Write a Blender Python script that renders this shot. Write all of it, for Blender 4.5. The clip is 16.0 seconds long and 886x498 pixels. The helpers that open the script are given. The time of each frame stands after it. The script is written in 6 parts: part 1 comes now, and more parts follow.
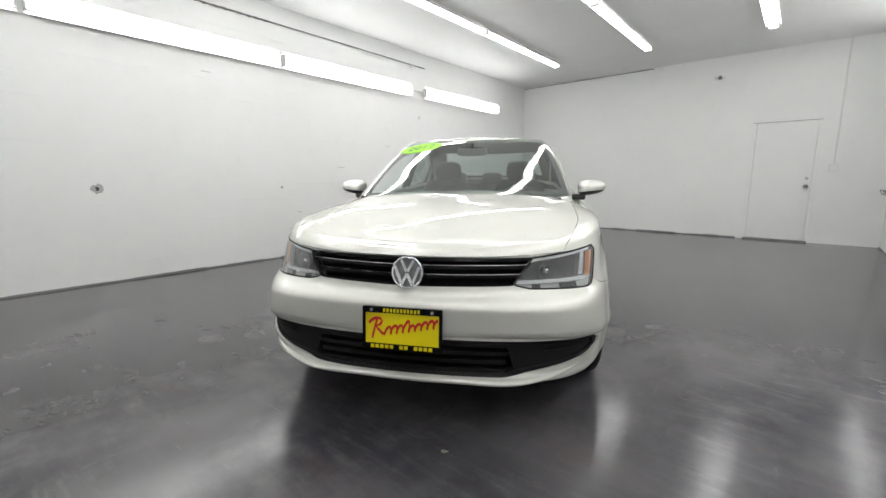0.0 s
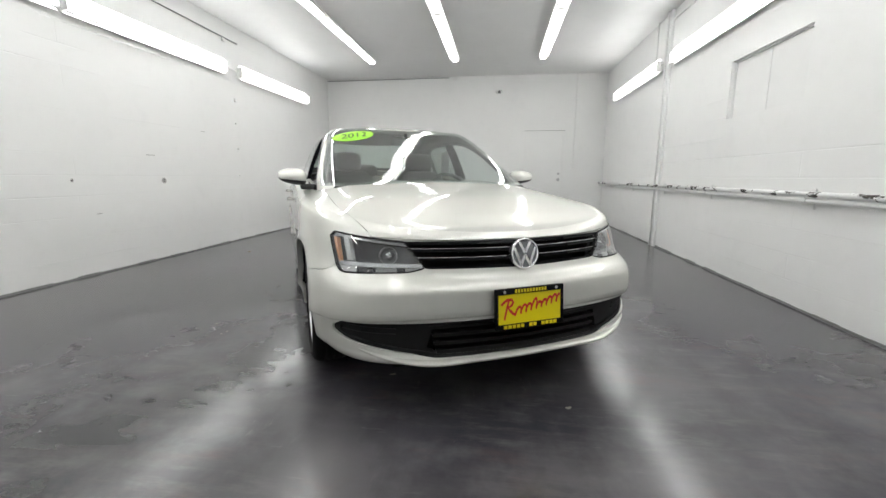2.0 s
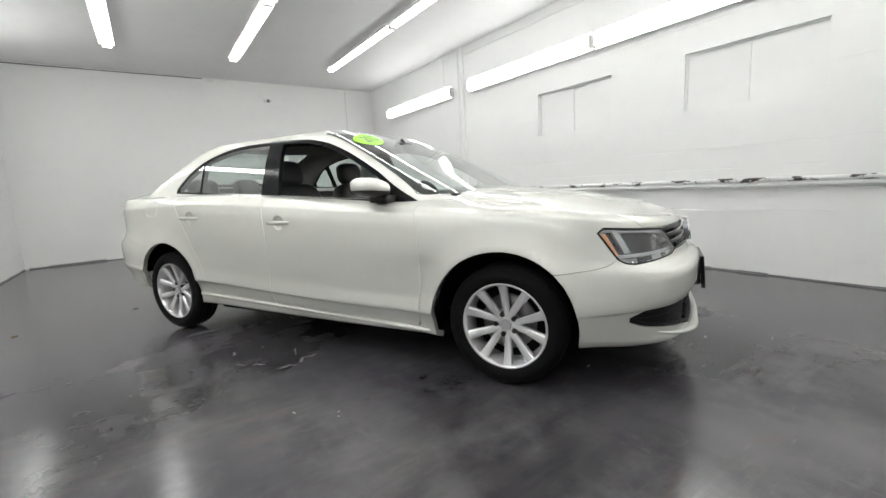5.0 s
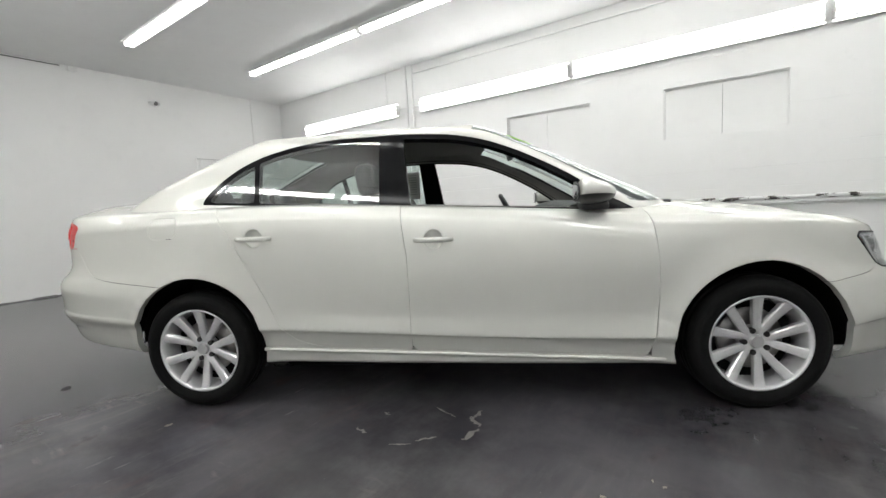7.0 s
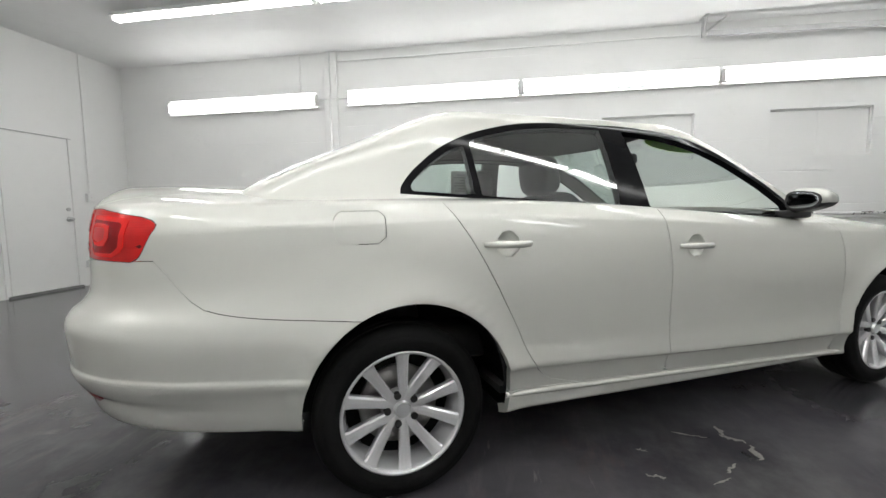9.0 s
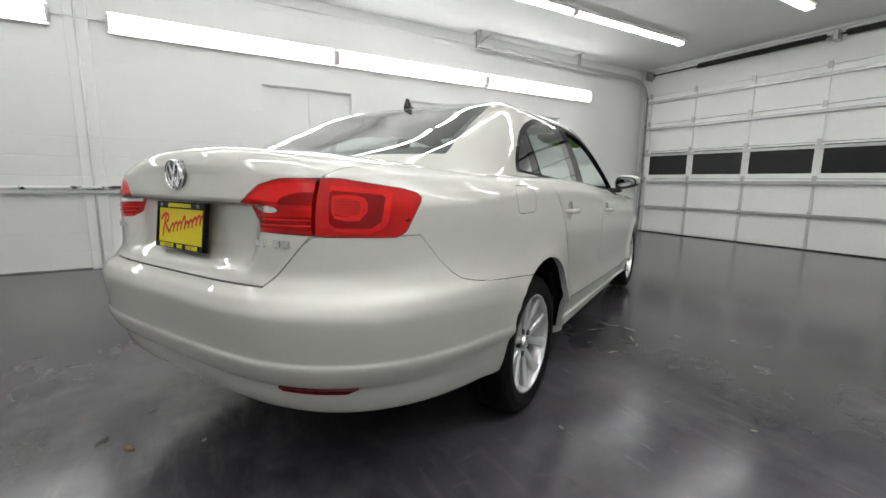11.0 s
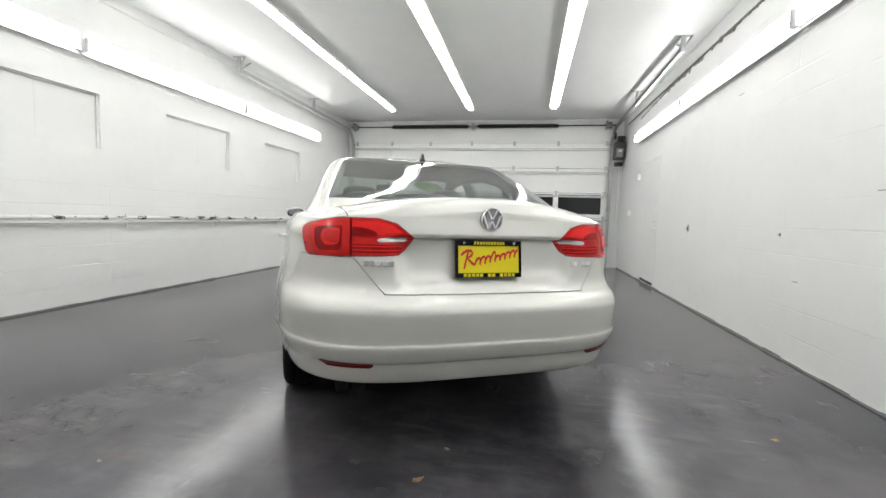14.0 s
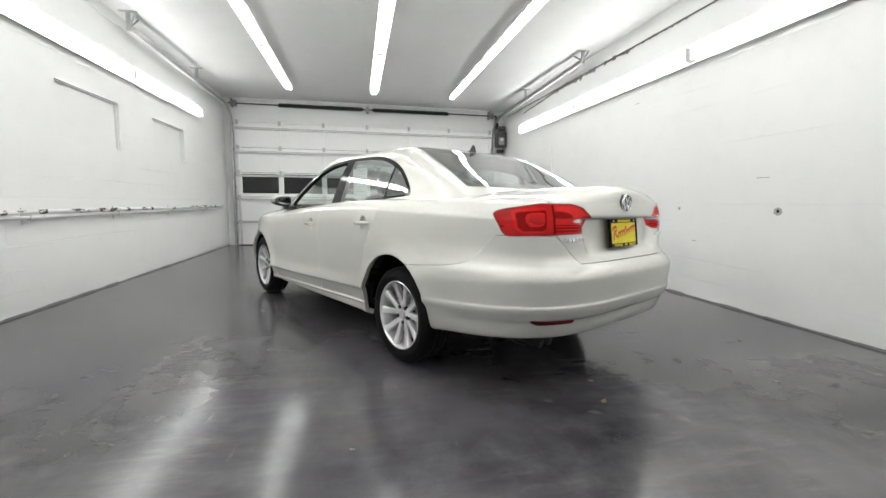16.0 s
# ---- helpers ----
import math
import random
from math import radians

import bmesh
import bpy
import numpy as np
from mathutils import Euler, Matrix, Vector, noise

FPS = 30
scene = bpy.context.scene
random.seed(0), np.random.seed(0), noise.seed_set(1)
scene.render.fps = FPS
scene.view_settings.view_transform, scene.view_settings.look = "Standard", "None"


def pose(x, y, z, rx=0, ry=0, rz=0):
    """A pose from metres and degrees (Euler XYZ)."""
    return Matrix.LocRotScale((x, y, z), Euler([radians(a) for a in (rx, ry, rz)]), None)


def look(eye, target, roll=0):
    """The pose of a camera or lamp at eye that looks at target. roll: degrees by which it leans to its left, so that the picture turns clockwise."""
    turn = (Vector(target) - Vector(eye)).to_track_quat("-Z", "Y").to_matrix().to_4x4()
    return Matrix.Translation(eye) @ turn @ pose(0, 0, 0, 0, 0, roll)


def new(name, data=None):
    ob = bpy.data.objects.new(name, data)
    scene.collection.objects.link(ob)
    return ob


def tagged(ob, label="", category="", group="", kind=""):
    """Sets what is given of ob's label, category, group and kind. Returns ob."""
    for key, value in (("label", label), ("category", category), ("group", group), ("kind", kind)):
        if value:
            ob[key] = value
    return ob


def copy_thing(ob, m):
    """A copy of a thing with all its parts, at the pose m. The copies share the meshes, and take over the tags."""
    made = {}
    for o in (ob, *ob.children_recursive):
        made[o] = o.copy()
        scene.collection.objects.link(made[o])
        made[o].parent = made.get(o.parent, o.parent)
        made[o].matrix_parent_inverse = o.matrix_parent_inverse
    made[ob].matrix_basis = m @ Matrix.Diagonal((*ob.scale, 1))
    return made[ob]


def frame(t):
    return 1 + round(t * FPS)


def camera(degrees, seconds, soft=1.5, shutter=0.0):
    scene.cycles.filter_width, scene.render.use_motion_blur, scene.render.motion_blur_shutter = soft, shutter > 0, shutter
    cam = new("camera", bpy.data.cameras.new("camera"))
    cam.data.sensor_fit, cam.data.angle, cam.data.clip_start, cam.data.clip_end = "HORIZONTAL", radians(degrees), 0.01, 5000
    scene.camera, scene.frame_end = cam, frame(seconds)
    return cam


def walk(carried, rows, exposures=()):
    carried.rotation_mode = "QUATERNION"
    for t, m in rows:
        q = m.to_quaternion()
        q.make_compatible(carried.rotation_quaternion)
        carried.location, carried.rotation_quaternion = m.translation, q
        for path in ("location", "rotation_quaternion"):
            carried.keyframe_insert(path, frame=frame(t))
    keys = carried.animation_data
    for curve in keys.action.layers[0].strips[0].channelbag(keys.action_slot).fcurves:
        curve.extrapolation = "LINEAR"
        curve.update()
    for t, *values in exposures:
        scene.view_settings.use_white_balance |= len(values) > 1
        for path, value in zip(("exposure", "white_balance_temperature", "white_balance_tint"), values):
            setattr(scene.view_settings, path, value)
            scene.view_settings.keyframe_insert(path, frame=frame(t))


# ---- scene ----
cam = camera(92.9, 16.0)
PATH = [
    (0, (2.192, -3.059, 1.057), (0.919, -1.55, 0.735), -0.0),
    (0.5, (1.912, -3.282, 1.024), (0.777, -1.669, 0.692), 0.0),
    (1, (1.619, -3.489, 1.033), (0.694, -1.742, 0.733), -0.1),
    (1.5, (1.272, -3.633, 1.029), (0.632, -1.76, 0.744), -0.5),
    (2, (0.89, -3.682, 1.011), (0.635, -1.728, 0.673), 0.2),
    (2.5, (0.501, -3.73, 1.014), (0.565, -1.747, 0.757), -0.9),
    (3, (0.058, -3.717, 0.978), (0.333, -1.753, 0.716), -1.3),
    (3.2, (-0.127, -3.703, 0.99), (0.234, -1.758, 0.695), -0.2),
    (5.3, (-1.619, -2.826, 1.0), (-0.433, -1.24, 0.716), -4.2),
    (5.5, (-1.724, -2.684, 0.982), (-0.506, -1.12, 0.719), -4.6),
    (6, (-1.963, -2.33, 0.995), (-0.596, -0.896, 0.719), -2.4),
    (6.5, (-2.194, -1.932, 0.99), (-0.655, -0.674, 0.766), -2.3),
    (7, (-2.354, -1.471, 0.972), (-0.725, -0.329, 0.774), -3.0),
    (7.5, (-2.505, -1.023, 0.973), (-0.79, -0.007, 0.804), -2.0),
    (8, (-2.626, -0.547, 0.973), (-0.861, 0.379, 0.807), -3.2),
    (8.2, (-2.643, -0.345, 0.963), (-0.833, 0.493, 0.818), -2.4),
    (10.3, (-2.73, 1.496, 1.017), (-0.83, 0.969, 0.683), -1.0),
    (10.5, (-2.726, 1.644, 1.007), (-0.851, 1.028, 0.685), -0.9),
    (11, (-2.69, 1.977, 1.001), (-0.978, 0.994, 0.683), 0.6),
    (11.5, (-2.608, 2.304, 1.007), (-1.164, 0.946, 0.745), 1.2),
    (12, (-2.427, 2.622, 0.987), (-1.164, 1.093, 0.727), -0.1),
    (12.5, (-2.2, 2.94, 1.008), (-1.082, 1.299, 0.767), 1.3),
    (13, (-1.923, 3.266, 1.029), (-1.033, 1.487, 0.824), 0.1),
    (13.5, (-1.582, 3.542, 1.015), (-0.899, 1.669, 0.851), 1.0),
    (14, (-1.241, 3.785, 1.019), (-0.852, 1.83, 0.866), 1.9),
    (14.5, (-0.875, 3.967, 1.008), (-0.678, 1.985, 0.824), 1.1),
    (15, (-0.488, 4.095, 1.025), (-0.488, 2.105, 0.826), 1.4),
    (15.5, (-0.068, 4.182, 1.04), (-0.346, 2.217, 0.788), 1.9),
    (16, (0.354, 4.128, 1.007), (-0.04, 2.18, 0.787), 0.5),
]
EXPOSURES = [(0, 0.0), (3.2, 0.03), (5.5, 0.06), (7.0, 0.02), (8.2, -0.05), (10.3, -0.32), (10.8, -0.28), (11.4, -0.11), (12.0, -0.01), (12.5, 0.06), (13.5, 0.13), (14.5, 0.10), (16.0, 0.12)]
walk(cam, [(t, look(eye, target, roll)) for t, eye, target, roll in PATH], EXPOSURES)

# ---- world and light: a closed garage lit by its own fluorescent tubes ----
world = bpy.data.worlds.new("world")
scene.world = world
world.use_nodes = True
world.node_tree.nodes["Background"].inputs[0].default_value = (0.02, 0.02, 0.022, 1)
world.node_tree.nodes["Background"].inputs[1].default_value = 0.2
TUBE_POWER = 14.5


# ---- materials ----
class Nodes:
    """A small wrapper that builds one procedural material."""

    def __init__(self, name):
        self.mat = bpy.data.materials.new(name)
        self.mat.use_nodes = True
        self.tree = self.mat.node_tree
        self.bsdf = self.tree.nodes["Principled BSDF"]
        self.coord = self.tree.nodes.new("ShaderNodeTexCoord").outputs["Object"]

    def add(self, kind, **inputs):
        node = self.tree.nodes.new(kind)
        for key, value in inputs.items():
            self.put(node.inputs[key.replace("_", " ")], value)
        return node

    def put(self, socket, value):
        if isinstance(value, bpy.types.NodeSocket):
            self.tree.links.new(value, socket)
        else:
            socket.default_value = value

    def set(self, **inputs):
        for key, value in inputs.items():
            self.put(self.bsdf.inputs[key.replace("_", " ")], value)
        return self

    def noise(self, scale, detail=4.0, rough=0.55, vector=None):
        return self.add("ShaderNodeTexNoise", Vector=vector or self.coord, Scale=scale, Detail=detail, Roughness=rough).outputs["Fac"]

    def stretch(self, sx, sy, sz):
        return self.add("ShaderNodeMapping", Vector=self.coord, Scale=(sx, sy, sz)).outputs[0]

    def ramp(self, fac, low, high, a=0.0, b=1.0):
        node = self.add("ShaderNodeMapRange", Value=fac)
        for i, v in ((1, low), (2, high), (3, a), (4, b)):
            node.inputs[i].default_value = v
        return node.outputs[0]

    def mix(self, fac, a, b):
        node = self.tree.nodes.new("ShaderNodeMix")
        node.data_type = "RGBA"
        self.put(node.inputs[0], fac)
        for i, v in ((6, a), (7, b)):
            self.put(node.inputs[i], (*v, 1) if isinstance(v, tuple) and len(v) == 3 else v)
        return node.outputs[2]

    def math(self, op, a, b=0.0):
        node = self.tree.nodes.new("ShaderNodeMath")
        node.operation = op
        self.put(node.inputs[0], a)
        self.put(node.inputs[1], b)
        return node.outputs[0]

    def bump(self, height, strength=0.3, distance=0.01, after=None):
        node = self.add("ShaderNodeBump", Height=height, Strength=strength, Distance=distance)
        if after is not None:
            self.put(node.inputs["Normal"], after)
        self.put(self.bsdf.inputs["Normal"], node.outputs[0])
        return node.outputs[0]


def plain(name, colour, rough=0.5, metal=0.0, vary=0.06, scale=30.0, **more):
    """A material of one colour with fine variation in tone and gloss."""
    n = Nodes(name)
    f = n.noise(scale)
    dark = tuple(c * (1 - vary) for c in colour)
    light = tuple(min(1.0, c * (1 + vary)) for c in colour)
    n.set(Base_Color=n.mix(f, dark, light), Roughness=n.ramp(n.noise(scale * 0.3), 0.2, 0.8, rough * 0.85, min(1, rough * 1.15)), Metallic=metal, **more)
    return n.mat


def wall_material(name, tone, axis_scale, joints):
    """White paint over concrete block: soft roller stipple, faint joints, scuffs and grime."""
    n = Nodes(name)
    big, mid, fine = n.noise(0.7), n.noise(6.0), n.noise(90.0, 3.0)
    scuff = n.ramp(n.noise(3.2, 8.0, 0.7), 0.66, 0.78)
    base = n.mix(n.ramp(big, 0.3, 0.7), tuple(c * 0.95 for c in tone), tone)
    base = n.mix(n.math("MULTIPLY", scuff, 0.16), base, (0.42, 0.41, 0.4))
    base = n.mix(n.ramp(mid, 0.55, 0.8, 0, 0.07), base, (0.5, 0.5, 0.5))
    n.set(Base_Color=base, Roughness=n.ramp(mid, 0.2, 0.8, 0.42, 0.62))
    first = n.bump(n.math("ADD", fine, n.math("MULTIPLY", mid, 1.5)), 0.12, 0.004)
    if joints:
        brick = n.add("ShaderNodeTexBrick", Vector=n.add("ShaderNodeMapping", Vector=n.coord, Rotation=axis_scale).outputs[0], Scale=1.0)
        brick.inputs["Mortar Size"].default_value = 0.006
        brick.inputs["Mortar Smooth"].default_value = 0.6
        brick.inputs["Brick Width"].default_value = 40.0
        brick.inputs["Row Height"].default_value = 0.203
        line = n.math("MULTIPLY", brick.outputs["Fac"], n.ramp(n.noise(1.1, 4.0, 0.6, n.stretch(1.0, 0.6, 2.6)), 0.50, 0.64, 0.03, 1.0))
        n.bump(n.math("MULTIPLY", line, -1.0), 0.5, 0.008, first)
        n.set(Base_Color=n.mix(n.math("MULTIPLY", line, 0.10), base, (0.45, 0.45, 0.45)))
    return n.mat


WHITE = (0.83, 0.83, 0.82)
M_BLOCK = wall_material("painted_block", WHITE, (0, radians(90), radians(90)), True)
M_PLASTER = wall_material("painted_plaster", (0.82, 0.82, 0.81), (0, 0, 0), False)
M_CEIL = wall_material("painted_ceiling", (0.82, 0.82, 0.815), (0, 0, 0), False)
M_TRIM = plain("white_trim_paint", (0.78, 0.78, 0.77), 0.4)
M_METAL_W = plain("white_enamel", (0.8, 0.8, 0.79), 0.35)
M_STEEL = plain("galvanised_steel", (0.5, 0.5, 0.5), 0.4, 0.85, 0.18, 14.0)
M_GREY = plain("grey_painted_steel", (0.3, 0.3, 0.3), 0.5)
M_BLACK = plain("black_oily_steel", (0.012, 0.012, 0.012), 0.55, 0.0, 0.3)
M_RUBBER = plain("black_rubber", (0.02, 0.02, 0.02), 0.75, 0.0, 0.25, 60.0)
M_NIGHT = plain("dark_night_glass", (0.006, 0.006, 0.007), 0.12)
M_GREYPL = plain("grey_plastic", (0.18, 0.18, 0.18), 0.5)

n = Nodes("tube_light")
n.set(Base_Color=(1, 1, 1, 1), Emission_Color=(0.976, 0.986, 0.972, 1), Emission_Strength=TUBE_POWER)
M_TUBE = n.mat

# flaking white paint over dark rust, for the old pipe
n = Nodes("flaking_pipe_paint")
flake = n.ramp(n.noise(9.0, 8.0, 0.65, n.stretch(1.0, 0.45, 1.0)), 0.54, 0.57)
n.set(Base_Color=n.mix(flake, (0.75, 0.75, 0.74), (0.05, 0.045, 0.04)), Roughness=n.ramp(flake, 0, 1, 0.45, 0.9))
n.bump(n.math("SUBTRACT", n.noise(50.0), flake), 0.6, 0.004)
M_FLAKE = n.mat

# polished dark concrete: cloudy grey, bluish and reddish drifts, worn pale scuffs, uneven gloss
n = Nodes("sealed_concrete")
cloud, cloud2, grit = n.noise(0.8, 3.0, 0.5), n.noise(3.6, 6.0, 0.6), n.noise(60.0, 2.0)
streak = n.noise(2.2, 6.0, 0.62, n.stretch(0.35, 1.5, 1.0))
base = n.mix(n.ramp(cloud, 0.36, 0.64), (0.026, 0.025, 0.029), (0.118, 0.112, 0.118))
base = n.mix(n.ramp(n.noise(0.55, 2.0), 0.42, 0.66, 0, 0.6), base, (0.068, 0.065, 0.082))
base = n.mix(n.ramp(cloud2, 0.46, 0.68, 0, 0.65), base, (0.105, 0.100, 0.108))
base = n.mix(n.ramp(streak, 0.48, 0.78, 0, 0.55), base, (0.125, 0.114, 0.114))
near = n.ramp(n.noise(1.3, 3.0), 0.45, 0.65)
scuff = n.math("MULTIPLY", near, n.ramp(n.noise(11.0, 6.0, 0.7, n.stretch(0.3, 1.4, 1.0)), 0.50, 0.86))
base = n.mix(n.math("MULTIPLY", scuff, 0.6), base, (0.20, 0.185, 0.182))
scratch = n.math("MULTIPLY", n.ramp(n.noise(0.9, 2.0), 0.50, 0.64), n.ramp(n.noise(26.0, 3.0, 0.6, n.stretch(0.14, 1.0, 1.0)), 0.66, 0.74))
base = n.mix(n.math("MULTIPLY", scratch, 0.5), base, (0.30, 0.28, 0.275))
arc = n.math("MULTIPLY", n.ramp(n.noise(1.5, 2.0), 0.52, 0.64), n.ramp(n.noise(17.0, 4.0, 0.6, n.stretch(1.0, 0.22, 1.0)), 0.62, 0.74))
base = n.mix(n.math("MULTIPLY", arc, 0.4), base, (0.24, 0.21, 0.20))
dirt = n.ramp(n.noise(1.9, 6.0, 0.65, n.stretch(1.3, 0.7, 1.0)), 0.48, 0.78)
base = n.mix(n.math("MULTIPLY", dirt, 0.55), base, (0.024, 0.022, 0.027))
rust = n.math("MULTIPLY", n.ramp(n.noise(2.3, 3.0), 0.50, 0.68), n.ramp(n.noise(9.0, 6.0, 0.65, n.stretch(0.5, 1.3, 1.0)), 0.48, 0.78))
base = n.mix(n.math("MULTIPLY", rust, 0.42), base, (0.150, 0.085, 0.078))
spot = n.ramp(n.noise(4.6, 3.0, 0.5), 0.70, 0.86)
base = n.mix(n.math("MULTIPLY", spot, 0.6), base, (0.020, 0.020, 0.020))
fleck = n.ramp(n.noise(45.0, 1.0), 0.80, 0.86)
base = n.mix(n.math("MULTIPLY", fleck, 0.25), base, (0.25, 0.24, 0.24))
gloss = n.math("ADD", n.math("MULTIPLY", streak, 0.5), n.math("MULTIPLY", cloud2, 0.5))
n.set(Base_Color=base, Roughness=0.185, Specular_IOR_Level=0.5)
n.bump(n.math("ADD", n.math("MULTIPLY", grit, 0.4), n.noise(5.0, 5.0, 0.6)), 0.11, 0.003)
M_FLOOR = n.mat


# ---- mesh helpers ----
def mesh_from(name, verts, faces, material=None, smooth=False):
    me = bpy.data.meshes.new(name)
    me.from_pydata([tuple(v) for v in verts], [], [tuple(f) for f in faces])
    me.update()
    if material:
        me.materials.append(material)
    if smooth:
        me.shade_smooth()
    return me


def part(name, bm, material, parent=None, label="", smooth=False):
    """Links a bmesh, or a ready mesh, as one object under a thing or under a part."""
    if isinstance(bm, bpy.types.Mesh):
        me = bm
    else:
        me = bpy.data.meshes.new(name)
        bmesh.ops.recalc_face_normals(bm, faces=bm.faces)
        bm.to_mesh(me)
        bm.free()
    if material and not me.materials:
        me.materials.append(material)
    if smooth:
        me.shade_smooth()
    ob = new(name, me)
    ob.parent = parent
    if label:
        tagged(ob, label)
    return ob


def box(bm, x0, x1, y0, y1, z0, z1, bevel=0.0):
    made = bmesh.ops.create_cube(bm, size=1.0, matrix=Matrix.Translation(((x0 + x1) / 2, (y0 + y1) / 2, (z0 + z1) / 2)) @ Matrix.Diagonal((abs(x1 - x0), abs(y1 - y0), abs(z1 - z0), 1)))
    if bevel:
        edges = list({e for v in made["verts"] for e in v.link_edges})
        bmesh.ops.bevel(bm, geom=edges, offset=bevel, segments=2, affect="EDGES", profile=0.5)
    return bm


def boxed(*spec, bevel=0.0):
    return box(bmesh.new(), *spec, bevel=bevel)


def rod(bm, a, b, r, seg=12, r2=None):
    """A round bar from a to b."""
    a, b = Vector(a), Vector(b)
    turn = (b - a).to_track_quat("Z", "Y").to_matrix().to_4x4()
    bmesh.ops.create_cone(bm, cap_ends=True, segments=seg, radius1=r, radius2=r if r2 is None else r2, depth=(b - a).length, matrix=Matrix.Translation((a + b) / 2) @ turn)
    return bm


def thing(name, label, category, place=None, group="", kind=""):
    ob = new(name)
    ob.empty_display_size = 0.1
    if place:
        ob.matrix_basis = place
    return tagged(ob, label, category, group, kind)


# ---- car materials ----
n = Nodes("silver_beige_paint")
flake = n.noise(1400.0, 1.0)
tone = n.ramp(n.noise(1.1, 2.0), 0.3, 0.7)
base = n.mix(n.ramp(flake, 0.3, 0.7), (0.90, 0.90, 0.89), (0.985, 0.985, 0.975))
base = n.mix(n.math("MULTIPLY", tone, 0.12), base, (0.94, 0.93, 0.91))
n.set(Base_Color=base, Metallic=0.42, Roughness=0.48, Coat_Weight=1.0, Coat_Tint=(0.745, 0.745, 0.712, 1), Coat_Roughness=0.012, Coat_IOR=1.5)
M_PAINT = n.mat
M_CHROME = plain("chrome", (0.82, 0.82, 0.83), 0.08, 1.0, 0.02)
# low base colour stands in for a dark reflection in the door mirrors
M_MIRROR = plain("darkened_mirror_glass", (0.30, 0.31, 0.33), 0.03, 1.0, 0.02)
M_ALLOY = plain("silver_alloy", (0.80, 0.80, 0.81), 0.195, 0.55, 0.05, 40.0)
M_DISC = plain("brake_iron", (0.32, 0.31, 0.30), 0.35, 0.9, 0.2, 25.0)
M_GLOSSB = plain("gloss_black_trim", (0.008, 0.008, 0.009), 0.10, 0.0, 0.1, 20.0, Specular_IOR_Level=0.14)
M_BAR = plain("black_grille_bar", (0.007, 0.007, 0.008), 0.20, 0.0, 0.1, 20.0, Specular_IOR_Level=0.16)
M_SATINB = plain("satin_black_plastic", (0.024, 0.024, 0.025), 0.40, 0.0, 0.15, 40.0)
M_GRILLE = plain("matt_black_grille", (0.012, 0.012, 0.012), 0.5, 0.0, 0.15, 40.0, Specular_IOR_Level=0.2)
# near-black colour standing in for deep shade in gaps, arches and openings
M_SHELL = plain("deep_shade_black", (0.006, 0.006, 0.006), 0.8, Specular_IOR_Level=0.08)
M_CABIN = plain("dark_grey_cabin_plastic", (0.035, 0.035, 0.036), 0.6, 0.0, 0.15, 50.0)
M_HEADLINE = plain("grey_headliner_cloth", (0.22, 0.21, 0.20), 0.95, 0.0, 0.1, 200.0)
M_LEATHER = plain("black_leatherette", (0.02, 0.02, 0.021), 0.42, 0.0, 0.2, 80.0)
M_AMBER = plain("amber_plastic", (0.80, 0.36, 0.17), 0.15, 0.0, 0.05, 60.0, Coat_Weight=1.0)
M_LAMPIN = plain("lamp_reflector", (0.85, 0.86, 0.87), 0.2, 0.7, 0.05)
M_LAMPDK = plain("lamp_housing", (0.055, 0.056, 0.060), 0.19, 0.2, 0.02, 4.0)
M_BOWL = plain("smoky_reflector", (0.30, 0.30, 0.31), 0.14, 0.8, 0.03, 8.0)
M_TRAY = plain("dull_lamp_tray", (0.42, 0.42, 0.42), 0.36, 0.4, 0.1, 15.0)
M_PAPER = plain("white_paper", (0.8, 0.8, 0.79), 0.8, 0.0, 0.02)
M_INK = plain("grey_ink", (0.5, 0.5, 0.51), 0.8)
M_YELLOW = plain("plate_yellow", (0.80, 0.66, 0.0), 0.35, 0.0, 0.03)
M_REDINK = plain("red_ink", (0.62, 0.02, 0.02), 0.4)
M_STICKER = plain("lime_sticker", (0.36, 0.80, 0.04), 0.5, 0.0, 0.03)
M_EMBLEM = plain("emblem_ground", (0.26, 0.265, 0.28), 0.19, 0.7)

# red lamp plastic: deep colour under a clear glossy skin, with fine moulded ribs
n = Nodes("red_lamp_plastic")
wave = n.add("ShaderNodeTexWave", Vector=n.coord, Scale=42.0, Distortion=0.0)
wave.bands_direction = "Z"
tone = n.ramp(n.noise(7.0, 2.0), 0.35, 0.65)
n.set(Base_Color=n.mix(tone, (0.46, 0.004, 0.005), (0.68, 0.014, 0.013)), Roughness=0.3, Coat_Weight=0.22, Coat_Roughness=0.02, Specular_IOR_Level=0.15, Subsurface_Weight=0.0)
n.bump(wave.outputs["Fac"], 0.15, 0.003)
M_RED = n.mat
M_REDLT = plain("bright_red_light_guide", (0.80, 0.022, 0.020), 0.19, 0.0, 0.12, 25.0, Coat_Weight=0.2, Specular_IOR_Level=0.15)
M_REDMD = plain("mid_red_lamp_plastic", (0.30, 0.003, 0.005), 0.19, 0.0, 0.25, 30.0, Coat_Weight=0.2, Specular_IOR_Level=0.15)
M_REDDK = plain("dark_red_reflector", (0.12, 0.002, 0.003), 0.35, 0.0, 0.2, 60.0, Specular_IOR_Level=0.2)


